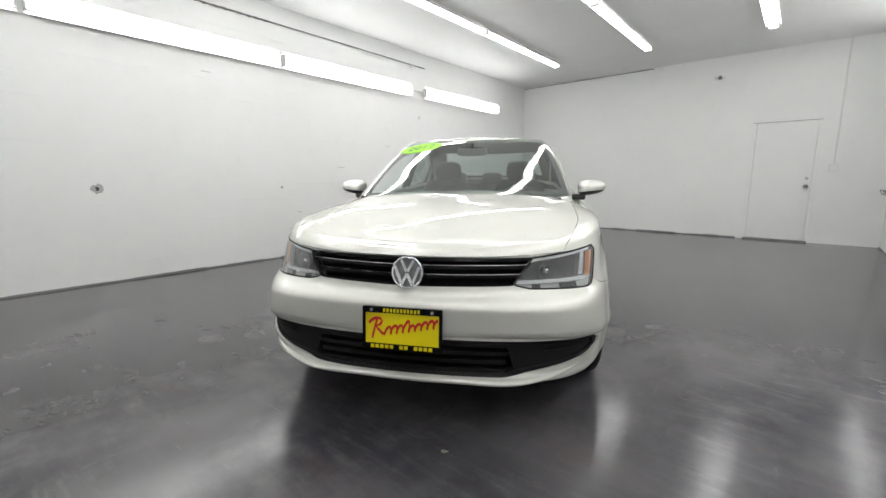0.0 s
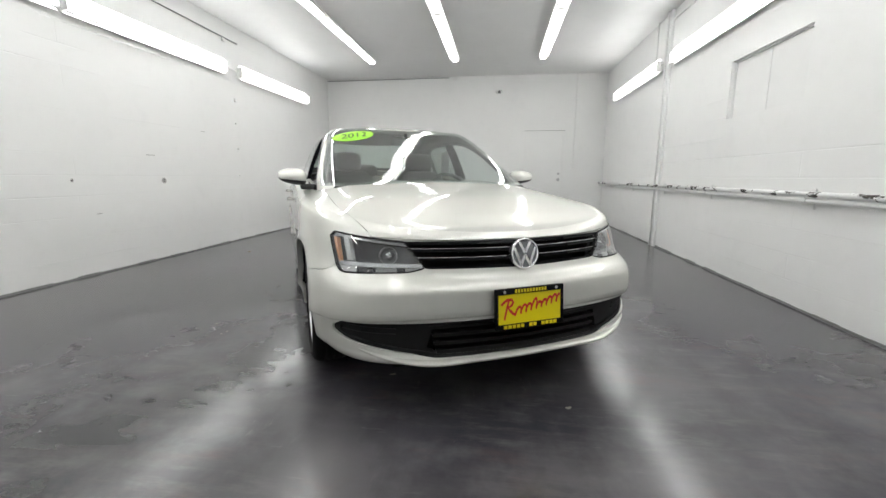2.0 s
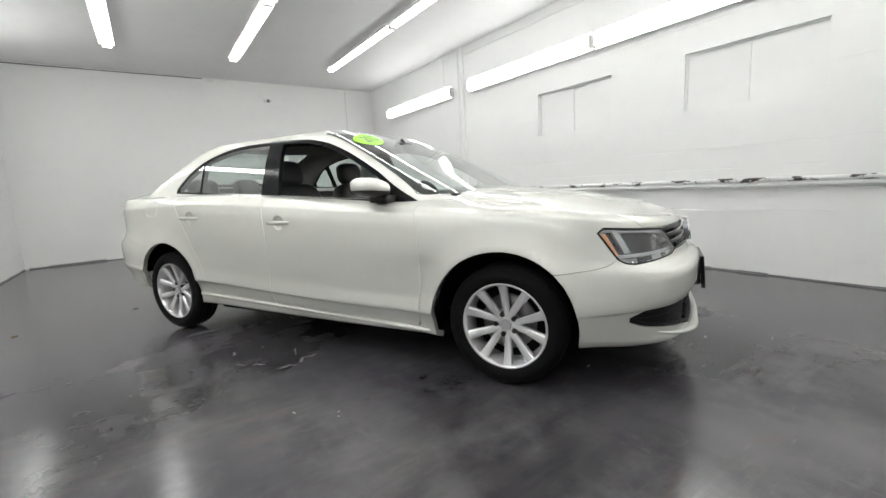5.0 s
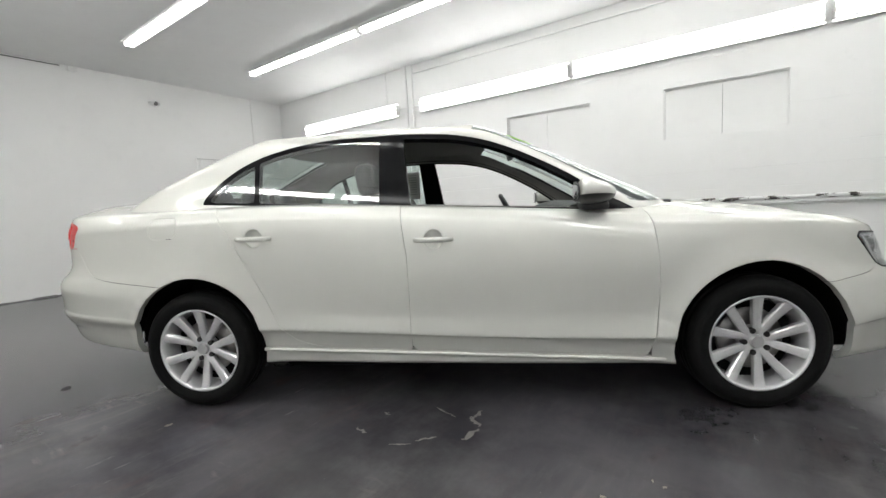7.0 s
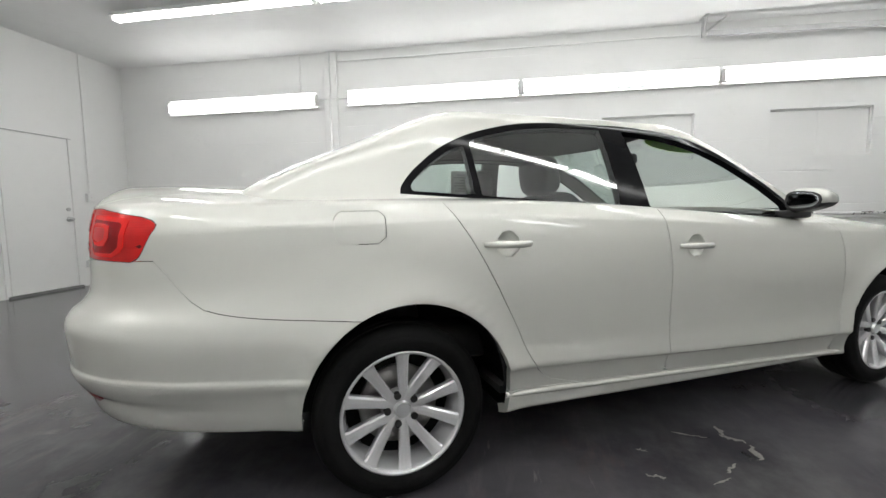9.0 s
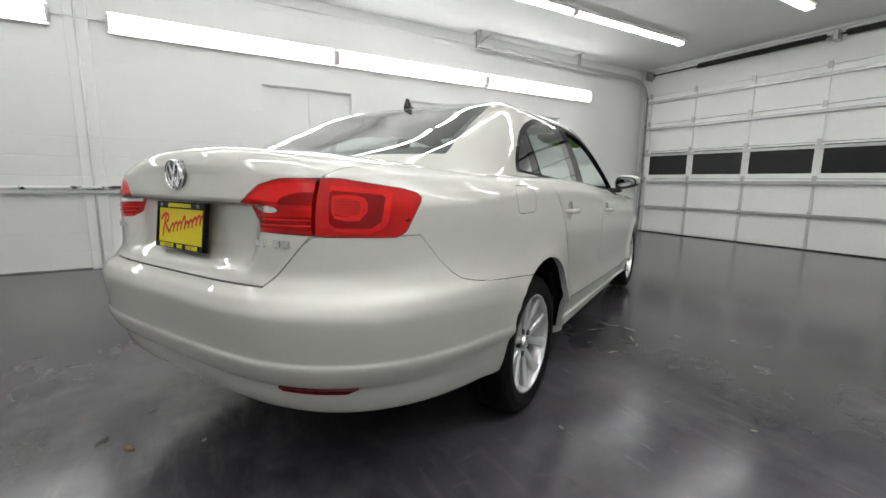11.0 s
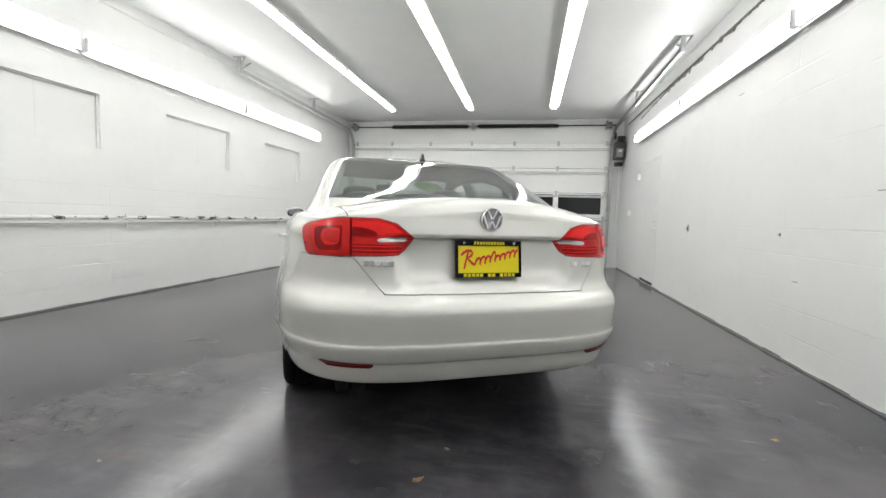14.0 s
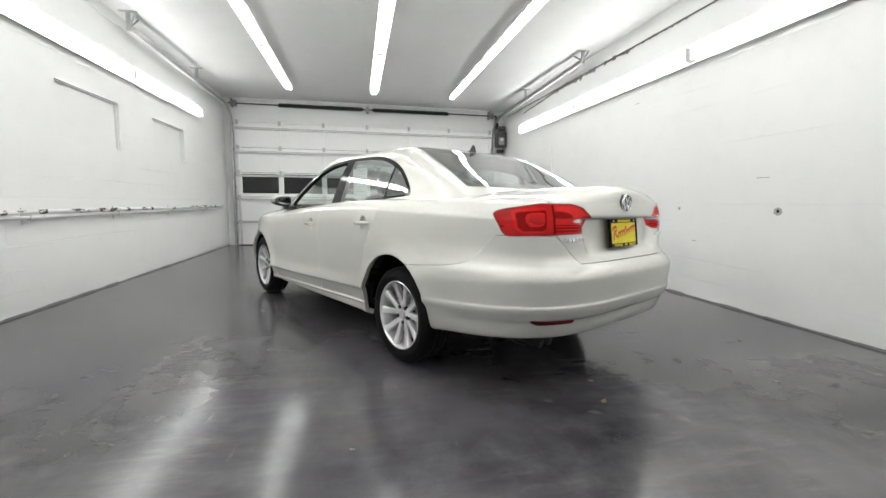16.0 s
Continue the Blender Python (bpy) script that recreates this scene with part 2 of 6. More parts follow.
def pane_material(name, tint, gloss, base=0.07, haze=0.0):
    """Thin clear glass: what is behind, tinted, under a mirror-like skin."""
    n = Nodes(name)
    tree = n.tree
    tree.nodes.remove(n.bsdf)
    see = n.add("ShaderNodeBsdfTransparent", Color=(*tint, 1))
    shine = n.add("ShaderNodeBsdfGlossy", Color=(1, 1, 1, 1), Roughness=gloss)
    facing = n.add("ShaderNodeLayerWeight", Blend=0.5).outputs["Facing"]
    rise = n.math("POWER", facing, 3.0)
    mix = n.add("ShaderNodeMixShader", Fac=n.math("ADD", n.math("MULTIPLY", rise, 0.85), base))
    cloudy = n.add("ShaderNodeMixShader", Fac=haze)
    tree.links.new(see.outputs[0], cloudy.inputs[1])
    tree.links.new(n.add("ShaderNodeBsdfDiffuse", Color=(0.75, 0.76, 0.78, 1)).outputs[0], cloudy.inputs[2])
    tree.links.new(cloudy.outputs[0], mix.inputs[1])
    tree.links.new(shine.outputs[0], mix.inputs[2])
    tree.links.new(mix.outputs[0], tree.nodes["Material Output"].inputs[0])
    return n.mat


M_GLASS = pane_material("car_glass", (0.74, 0.83, 0.795), 0.0, 0.13)
M_LENS = pane_material("clear_lens", (0.93, 0.94, 0.95), 0.01, 0.07, 0.02)

# tyre rubber with fine circumferential ribs on the tread
n = Nodes("tyre_rubber")
n.set(Base_Color=n.mix(n.noise(25.0), (0.006, 0.006, 0.006), (0.010, 0.010, 0.010)), Roughness=0.75, Specular_IOR_Level=0.12)
n.bump(n.noise(120.0), 0.2, 0.002)
M_TYRE = n.mat

# ---- the room: 6.44 m wide, 12.6 m long, 3.27 m high ----
XW, YB, YF, ZC = 3.22, 6.43, -6.2, 3.27
WINDOWS = ((1.215, 0.07), (-0.765, -1.89), (-2.76, -3.87))
WIN_Z0, WIN_Z1 = 1.61, 2.175
T = 0.22


def structure(name, bm, material, label, category):
    return tagged(part(name, bm, material), label, category, kind="structure")


structure("floor", boxed(-XW - T, XW + T, YF - T, YB + T, -0.15, 0.0), M_FLOOR, "dark grey sealed concrete floor, glossy, stained and scuffed", "floor")
structure("ceiling", boxed(-XW - T, XW + T, YF - T, YB + T, ZC, ZC + 0.15), M_CEIL, "smooth white painted flat garage ceiling", "ceiling")
structure("wall_left", boxed(-XW - T, -XW, YF - T, YB + T, 0, ZC), M_BLOCK, "white painted concrete block wall with faint joints", "wall")
structure("wall_back", boxed(-XW, XW, YB, YB + T, 0, ZC), M_PLASTER, "plain white painted back wall of the garage", "wall")

# right wall with three blocked-up window recesses
bm = bmesh.new()
ys = [YB + T] + [v for w in WINDOWS for v in w] + [YF - T]
for i in range(0, len(ys), 2):
    box(bm, XW, XW + T, ys[i + 1], ys[i], 0, ZC)
for a, b in WINDOWS:
    box(bm, XW, XW + T, b, a, 0, WIN_Z0)
    box(bm, XW, XW + T, b, a, WIN_Z1, ZC)
structure("wall_right", bm, M_BLOCK, "white painted concrete block wall with blocked-up window recesses", "wall")
for i, (a, b) in enumerate(WINDOWS):
    w = thing(f"window_{i + 1}", "blocked-up window recess boarded over and painted white", "window", kind="structure")
    mid = (a + b) / 2
    part("board", boxed(XW + 0.050, XW + 0.085, mid + 0.0015, a, WIN_Z0, WIN_Z1), M_PLASTER, w)
    part("board", boxed(XW + 0.052, XW + 0.085, b, mid - 0.0015, WIN_Z0, WIN_Z1), M_PLASTER, w)
    bm = bmesh.new()
    box(bm, XW + 0.030, XW + 0.050, b, a, WIN_Z1 - 0.014, WIN_Z1)
    box(bm, XW + 0.030, XW + 0.050, a - 0.012, a, WIN_Z0, WIN_Z1 - 0.014)
    box(bm, XW + 0.030, XW + 0.050, b, b + 0.012, WIN_Z0, WIN_Z1 - 0.014)
    part("window_frame", bm, M_TRIM, w)

# front wall around the overhead door
DX0, DX1, DZ = -2.92, 3.0, 2.74
bm = bmesh.new()
box(bm, -XW, DX0, YF - T, YF + 0.02, 0, ZC)
box(bm, DX1, XW, YF - T, YF + 0.02, 0, ZC)
box(bm, DX0, DX1, YF - T, YF + 0.02, DZ, ZC)
structure("wall_front", bm, M_PLASTER, "white painted front wall round the overhead door", "wall")

# dark joints where the walls meet the floor
bm = bmesh.new()
for i in range(52):
    y = YF + 0.05 + i * (YB - YF - 0.1) / 52
    box(bm, -XW, -XW + 0.006 + 0.006 * random.random(), y, y + 0.24, 0.0, 0.012 + 0.012 * random.random())
    box(bm, XW - 0.006 - 0.006 * random.random(), XW, y, y + 0.24, 0.0, 0.01 + 0.012 * random.random())
structure("baseboard", bm, M_GREYPL, "dirty dark seam along the foot of the walls", "trim")
bm = bmesh.new()
for i in range(18):
    x = -XW + 0.05 + i * 0.25
    if x < 1.2:
        box(bm, x, x + 0.25, YB - 0.01 - 0.006 * random.random(), YB, 0.0, 0.012 + 0.02 * random.random())
structure("trim", bm, M_GREYPL, "dirty dark seam along the foot of the back wall", "trim")


# ---- fluorescent fixtures ----
M_HOLDER = plain("pale_lamp_holder", (0.78, 0.78, 0.77), 0.5)
M_DOORPAINT = plain("white_door_paint", (0.86, 0.86, 0.85), 0.35)
M_STILE = plain("dull_stile_steel", (0.60, 0.59, 0.57), 0.5, 0.2, 0.12, 12.0)
def strip_light(m, group, label, upright):
    """An 8-foot twin strip: channel, end caps and two pairs of 4-foot tubes; along y, facing -z, or a wall when upright."""
    t = thing("strip_light", label, "light", m, group)
    wide = 1.22 if upright else 1.0
    bm = boxed(-0.055 * wide, 0.055 * wide, -1.198, 1.198, -0.045, 0.0, bevel=0.006)
    part("channel", bm, M_METAL_W, t)
    bm = bmesh.new()
    for sx in (-1, 1):
        loop = [(0.055, -0.020), (0.088, -0.058), (0.091, -0.056), (0.058, -0.012)]
        ends = [[bm.verts.new((sx * x * wide, y, z)) for x, z in loop] for y in (-1.198, 1.198)]
        for i in range(4):
            bm.faces.new((ends[0][i], ends[0][(i + 1) % 4], ends[1][(i + 1) % 4], ends[1][i]))
        for e in ends:
            bm.faces.new(e)
    part("reflector_wing", bm, M_METAL_W, t)
    for x in (-0.028 * wide ** 1.7, 0.028 * wide ** 1.7):
        for y in (-0.598, 0.598):
            part("tube", rod(bmesh.new(), (x, y - 0.575, -0.068), (x, y + 0.575, -0.068), 0.0185, 12), M_TUBE, t, "glowing white fluorescent tube", True)
    for y in (-1.186, 0.0, 1.186):
        part("lamp_holder", boxed(-0.056 * wide ** 1.3, 0.056 * wide ** 1.3, y - 0.008, y + 0.008, -0.094, -0.045, bevel=0.003), M_HOLDER, t, "pale lamp holder")
    return t


first = None
for x in (-1.63, 0.0, 1.65):
    for k in range(4):
        m = pose(x, -3.68 + 2.44 * k, ZC)
        if first is None:
            first = strip_light(m, "ceiling strip lights", "white twin-tube fluorescent strip light, lit, on the ceiling", False)
        else:
            copy_thing(first, m)
first = None
for x, turn, ys in ((-XW, -90, (3.99, 1.25, -1.19, -3.63)), (XW, 90, (4.36, 1.50, -0.94, -3.38))):
    for y in ys:
        m = pose(x, y, 2.606, 0, turn, 0)
        if first is None:
            first = strip_light(m, "wall strip lights", "white twin-tube fluorescent strip light, lit, mounted along the wall", True)
        else:
            copy_thing(first, m)


# ---- the overhead door on the front wall ----
DY = -6.10
SEC = 0.546
door = thing("garage_door", "white sectional overhead garage door, closed, with a row of dark windows", "garage door", kind="structure")
STILES = [DX0 + 0.06, -1.83, -0.86, 0.12, 1.10, 2.05, DX1 - 0.06]
for k in range(5):
    z0, z1 = k * SEC + 0.004, (k + 1) * SEC - 0.004
    glazed = k == 2
    bm = bmesh.new()
    if glazed:
        box(bm, DX0, DX1, DY - 0.02, DY, z0, 1.175)
        box(bm, DX0, DX1, DY - 0.02, DY, 1.605, z1)
        for i, x in enumerate(STILES):
            w = 0.055 if 0 < i < 6 else 0.06
            box(bm, max(DX0, x - w), min(DX1, x + w), DY - 0.02, DY, 1.175, 1.605)
    else:
        box(bm, DX0, DX1, DY - 0.02, DY, z0, z1)
    sec = part("door_section", bm, M_DOORPAINT, door, "white ribbed steel door section")
    for x in STILES:
        part("stile", boxed(x - 0.022, x + 0.022, DY + 0.001, DY + 0.020, z0 + 0.02, z1 - 0.02, bevel=0.004), M_DOORPAINT if k > 1 else M_STILE, sec, "" if k > 1 else "dull steel stile")
    strut = {0: (0.535,), 1: (1.035,), 2: (1.565,), 3: (2.085,), 4: (2.60,)}[k]
    for z in strut:
        bm = bmesh.new()
        box(bm, DX0 + 0.02, DX1 - 0.02, DY + 0.002, DY + 0.055, z - 0.024, z - 0.020)
        box(bm, DX0 + 0.02, DX1 - 0.02, DY + 0.051, DY + 0.055, z - 0.024, z + 0.020)
        box(bm, DX0 + 0.02, DX1 - 0.02, DY + 0.020, DY + 0.055, z + 0.018, z + 0.022)
        part("strut", bm, M_STEEL, sec, "galvanised stiffening strut")
    if glazed:
        for a, b in zip(STILES, STILES[1:]):
            part("window_pane", boxed(a + 0.055, b - 0.055, DY - 0.014, DY - 0.010, 1.175, 1.605), M_NIGHT, sec, "dark window pane with night behind it")
    for x in STILES:
        part("hinge", boxed(x - 0.03, x + 0.03, DY + 0.018, DY + 0.03, z1 - 0.05, z1 + 0.05, bevel=0.004), M_STEEL, sec)
    for x in (DX0 - 0.005, DX1 + 0.005):
        part("roller", rod(bmesh.new(), (x, DY + 0.03, z1 - 0.03), (x + (0.05 if x > 0 else -0.05), DY + 0.03, z1 - 0.03), 0.02, 12), M_GREY, sec)
part("bottom_seal", boxed(DX0, DX1, DY - 0.018, DY + 0.01, 0.0, 0.02), M_RUBBER, door)


def track(x, name, hang_y, z_end):
    """Vertical and horizontal door track with its hanger at the free end."""
    t = thing("door_track", "galvanised steel door track hung from the ceiling", "door track", group="door tracks")
    path = [(x, DY + 0.03, 0.02), (x, DY + 0.03, 2.62)]
    for k in range(1, 7):
        a = radians(90 * k / 6)
        path.append((x, DY + 0.03 + 0.40 * (1 - math.cos(a)), 2.62 + 0.40 * math.sin(a)))
    path.append((x, hang_y, z_end))
    bm = bmesh.new()
    rings = []
    for i, p in enumerate(path):
        a, b = Vector(path[max(i - 1, 0)]), Vector(path[min(i + 1, len(path) - 1)])
        d = (b - a).normalized()
        up = Vector((-1, 0, 0)).cross(d)
        rings.append([bm.verts.new(Vector(p) + up * u + Vector((v, 0, 0))) for u, v in ((-0.03, -0.022), (0.03, -0.022), (0.03, 0.022), (0.024, 0.022), (0.024, -0.016), (-0.024, -0.016), (-0.024, 0.022), (-0.03, 0.022))])
    for p, q in zip(rings, rings[1:]):
        for i in range(8):
            bm.faces.new((p[i], p[(i + 1) % 8], q[(i + 1) % 8], q[i]))
    part("rail", bm, M_STEEL, t)
    for y, z in ((hang_y + 0.04, z_end), (-4.1, 3.04)):
        bm = bmesh.new()
        box(bm, x - 0.02, x + 0.02, y - 0.02, y + 0.02, z - 0.04, ZC)
        box(bm, x - 0.10, x + 0.10, y - 0.022, y + 0.022, ZC - 0.006, ZC)
        if y > -3:
            rod(bm, (x - 0.09, y, ZC - 0.005), (x, y, z), 0.012, 8)
            rod(bm, (x, y - 0.25, ZC - 0.005), (x, y, z), 0.012, 8)
        part("hanger", bm, M_STEEL, t, "angle-iron hanger")
    for z in (0.5, 1.3, 2.1):
        part("wall_clip", boxed(x - 0.045, x + 0.045, YF + 0.02, DY + 0.012, z - 0.03, z + 0.03), M_STEEL, t)
    return t


track(DX1 + 0.045, "right", -1.93, 3.075)
track(DX0 - 0.045, "left", -1.93, 3.12)

shaft = thing("torsion_shaft", "door torsion shaft with two greasy black springs", "door spring")
part("bar", rod(bmesh.new(), (-3.02, -6.06, 3.12), (3.10, -6.06, 3.12), 0.0135, 12), M_BLACK, shaft)
for x0, x1 in ((0.22, 2.05), (-0.02, -1.80)):
    bm = bmesh.new()
    turns, seg, r = 60, 10, 0.036
    count = turns * seg
    for i in range(count + 1):
        t = i / count
        a = 2 * math.pi * turns * t
        for q in range(5):
            b = 2 * math.pi * q / 5
            rr = r + 0.011 * math.cos(b)
            bm.verts.new((x0 + (x1 - x0) * t + 0.013 * math.sin(b), -6.06 + rr * math.cos(a), 3.12 + rr * math.sin(a)))
    bm.verts.ensure_lookup_table()
    for i in range(count):
        for q in range(5):
            bm.faces.new([bm.verts[j] for j in (i * 5 + q, i * 5 + (q + 1) % 5, (i + 1) * 5 + (q + 1) % 5, (i + 1) * 5 + q)])
    part("spring", bm, M_BLACK, shaft, "black coil spring", True)
    part("spring_core", rod(bmesh.new(), (x0, -6.06, 3.12), (x1, -6.06, 3.12), 0.030, 10), M_BLACK, shaft)
bm = bmesh.new()
box(bm, 0.07, 0.13, -6.18, -6.02, 3.05, 3.19, 0.004)
rod(bm, (0.04, -6.06, 3.12), (0.16, -6.06, 3.12), 0.028, 14)
part("centre_bracket", bm, M_STEEL, shaft)
for x in (-2.88, 2.97):
    bm = bmesh.new()
    rod(bm, (x - 0.035, -6.06, 3.12), (x + 0.035, -6.06, 3.12), 0.062, 20)
    rod(bm, (x - 0.045, -6.06, 3.12), (x - 0.035, -6.06, 3.12), 0.072, 20)
    box(bm, x + 0.045, x + 0.06, -6.18, -5.98, 3.04, 3.22)
    part("cable_drum", bm, M_GREY, shaft)

# white header plate over the door
structure("door_header", boxed(DX0 - 0.1, DX1 + 0.1, YF + 0.02, YF + 0.055, DZ + 0.0, DZ + 0.085), M_TRIM, "white painted timber header over the overhead door", "trim")
structure("header_rail", boxed(-XW, XW, YF + 0.02, YF + 0.10, 3.225, 3.262), M_TRIM, "white painted rail along the top of the front wall", "trim")

M_OPDARK = plain("dark_operator_paint", (0.05, 0.045, 0.045), 0.45, 0.0, 0.25, 9.0)
opener = thing("door_opener", "dark grey side-mounted door operator with a chain hoist", "door opener")
part("housing", boxed(-3.19, -2.97, -6.02, -5.80, 2.36, 2.72, bevel=0.02), M_OPDARK, opener, "dark grey operator housing")
part("motor", rod(bmesh.new(), (-3.08, -5.91, 2.22), (-3.08, -5.91, 2.30), 0.085, 24), M_BLACK, opener)
part("cover", boxed(-3.14, -3.0, -5.80, -5.77, 2.40, 2.58, bevel=0.012), M_GREY, opener)
part("sprocket", rod(bmesh.new(), (-3.0, -5.90, 2.86), (-2.97, -5.90, 2.86), 0.075, 24), M_BLACK, opener)
part("brake_drum", rod(bmesh.new(), (-3.17, -5.86, 2.79), (-3.03, -5.86, 2.79), 0.06, 20), M_OPDARK, opener)
part("label_plate", boxed(-3.11, -3.04, -5.770, -5.766, 2.50, 2.55), M_PAPER, opener, "pale label plate")
part("mount", boxed(-3.20, -2.95, -6.17, -6.02, 2.26, 2.82, bevel=0.005), M_STEEL, opener)
part("drive_chain", boxed(-3.02, -2.99, -6.06, -6.04, 2.76, 3.10), M_BLACK, opener)
for dx in (-0.03, 0.03):
    bm = bmesh.new()
    pts = [Vector((-3.10 + dx, -5.88, 2.30 - 1.35 * k / 12)) for k in range(13)]
    stripe_pts = list(zip(pts, pts[1:]))
    for a, b in stripe_pts:
        rod(bm, a, b, 0.004, 6)
    part("hoist_chain", bm, M_STEEL, opener)


# ---- pipes, conduits and wall fittings ----
def run(name, points, r, material, label, category, seg=10):
    bm = bmesh.new()
    for a, b in zip(points, points[1:]):
        rod(bm, a, b, r, seg)
    for p in points[1:-1]:
        bmesh.ops.create_uvsphere(bm, u_segments=10, v_segments=8, radius=r * 1.05, matrix=Matrix.Translation(p))
    ob = part(name, bm, material, None, "", True)
    return tagged(ob, label, category)


pipe = thing("wall_pipe", "old white pipe along the block wall, paint flaking to rust", "pipe")
bm = bmesh.new()
stations = np.linspace(-5.5, YB, 241)
loops = []
for i, y in enumerate(stations):
    rough = 0.2 if y > 1.9 else 1.0
    r = 0.021 + rough * 0.006 * noise.noise((0, y * 7.0, 0.3))
    dz = rough * 0.006 * noise.noise((4.0, y * 4.0, 0.0))
    loops.append([bm.verts.new((XW - 0.075 + r * math.cos(a), y, 0.892 + dz + r * math.sin(a))) for a in np.linspace(0, 2 * math.pi, 11)[:-1]])
for p, q in zip(loops, loops[1:]):
    for i in range(10):
        bm.faces.new((p[i], p[(i + 1) % 10], q[(i + 1) % 10], q[i]))
part("flaking_pipe", bm, M_FLAKE, pipe, "flaking upper pipe", True)
part("lower_pipe", rod(bmesh.new(), (XW - 0.06, -5.5, 0.845), (XW - 0.06, YB, 0.845), 0.0165, 12), M_TRIM, pipe, "white lower pipe", True)
for y in (-4.6, -3.1, -1.6, -0.2, 1.35, 2.7, 4.1, 5.5):
    bm = bmesh.new()
    box(bm, XW - 0.085, XW, y - 0.016, y + 0.016, 0.862, 0.870)
    box(bm, XW - 0.012, XW, y - 0.02, y + 0.02, 0.78, 0.93)
    rod(bm, (XW - 0.06, y - 0.025, 0.845), (XW - 0.06, y + 0.025, 0.845), 0.024, 12)
    part("bracket", bm, M_TRIM, pipe)

box_bm = boxed(XW - 0.035, XW, 2.86, 3.06, 0, ZC, bevel=0.006)
structure("wall_pilaster", box_bm, M_BLOCK, "shallow white painted pilaster on the block wall", "wall")
run("conduit", [(XW - 0.05, 2.96, 0.0), (XW - 0.05, 2.96, ZC)], 0.0125, M_TRIM, "white painted upright electrical conduit", "conduit")
run("conduit", [(XW - 0.02, 3.42, 2.62), (XW - 0.02, 3.42, ZC)], 0.008, M_TRIM, "thin white painted upright conduit", "conduit")
run("conduit", [(XW - 0.03, 2.70, 2.62), (XW - 0.03, 3.2, 2.62)], 0.010, M_TRIM, "short white conduit joining two wall lights", "conduit")
run("conduit", [(XW - 0.018, 2.9, 3.13), (XW - 0.018, -5.9, 3.13)], 0.009, M_TRIM, "white painted conduit under the ceiling", "conduit")
run("conduit", [(-XW + 0.03, 2.45, 2.62), (-XW + 0.03, 2.80, 2.62)], 0.010, M_TRIM, "short white conduit joining two wall lights", "conduit")
run("cable", [(-XW + 0.016, 2.82, 3.03), (-XW + 0.016, 0.9, 3.045), (-XW + 0.016, -1.2, 3.05), (-XW + 0.016, -3.2, 3.06), (-XW + 0.016, -5.8, 3.07)], 0.009, M_GREYPL, "dark dusty cable along the block wall", "cable", 8)
run("cable", [(-XW + 0.02, YB - 0.012, 3.235), (-1.6, YB - 0.012, 3.24), (-0.30, YB - 0.012, 3.245)], 0.008, M_GREYPL, "dark cable along the top of the back wall", "cable", 8)
for x, y, z, s, dirn in ((-XW, 2.49, 3.0, 0.03, 1), (-XW, 2.69, 2.17, 0.03, 1), (-XW, 2.66, 1.82, 0.016, 1), (-XW, 2.67, 1.43, 0.014, 1), (-XW, 2.66, 1.02, 0.014, 1)):
    clipob = part("wall_clip", boxed(x, x + 0.03, y - s, y + s, z - s * 0.9, z + s * 0.9, bevel=0.004), M_TRIM)
    tagged(clipob, "small white painted metal clip fixed to the block wall", "clip", "wall clips")


def wall_hole(y, z, r):
    """A broken anchor in the block wall: dark bore in a chipped rim."""
    t = thing("wall_anchor", "dark old anchor hole with chipped paint round it", "anchor", group="wall anchors")
    bm = bmesh.new()
    rng = random.Random(int(1000 * (y + 10)))
    c = bm.verts.new((-XW + 0.001, y, z))
    ring = [bm.verts.new((-XW + 0.001, y + r * (0.8 + 0.5 * rng.random()) * math.cos(a), z + r * (0.8 + 0.5 * rng.random()) * math.sin(a))) for a in np.linspace(0, 2 * math.pi, 15)[:-1]]
    for i in range(14):
        bm.faces.new((c, ring[i], ring[(i + 1) % 14]))
    part("chipped_rim", bm, plain_grey, t)
    part("bore", rod(bmesh.new(), (-XW, y, z), (-XW + 0.006, y, z), r * 0.42, 14), M_BLACK, t)
    bm = rod(bmesh.new(), (-XW, y - r * 0.3, z), (-XW + 0.02, y - r * 0.3, z), r * 0.16, 8)
    part("bolt_stub", bm, M_STEEL, t)


M_TORN = plain("torn_paint", (0.22, 0.18, 0.15), 0.9, 0.0, 0.5, 18.0)
plain_grey = plain("bare_block", (0.42, 0.41, 0.40), 0.9, 0.0, 0.2, 60.0)
for y, z, r in ((-2.035, 0.972, 0.045), (-0.045, 0.965, 0.018), (1.105, 0.955, 0.035)):
    wall_hole(y, z, r)

# back wall: flush door, switch box, sensor
bd = thing("door_1", "white flush door in the back wall, closed", "door", kind="structure")
part("door_leaf", boxed(1.485, 2.295, YB - 0.018, YB, 0.03, 2.035, bevel=0.003), M_PLASTER, bd)
bm = bmesh.new()
box(bm, 1.425, 1.475, YB - 0.022, YB, 0, 2.095, 0.003)
box(bm, 2.305, 2.355, YB - 0.022, YB, 0, 2.095, 0.003)
box(bm, 1.475, 2.305, YB - 0.022, YB, 2.045, 2.095, 0.003)
part("door_frame", bm, M_PLASTER, bd)
part("head_seam", boxed(1.43, 2.345, YB - 0.026, YB - 0.022, 2.046, 2.054), M_GREY, bd, "dark seam over the door")
part("threshold", boxed(1.44, 2.34, YB - 0.05, YB, 0.0, 0.028), M_GREYPL, bd, "dark worn threshold")
bm = rod(bmesh.new(), (2.235, YB - 0.02, 0.955), (2.235, YB - 0.06, 0.955), 0.012, 12)
bmesh.ops.create_uvsphere(bm, u_segments=16, v_segments=10, radius=0.028, matrix=Matrix.Translation((2.235, YB - 0.075, 0.955)))
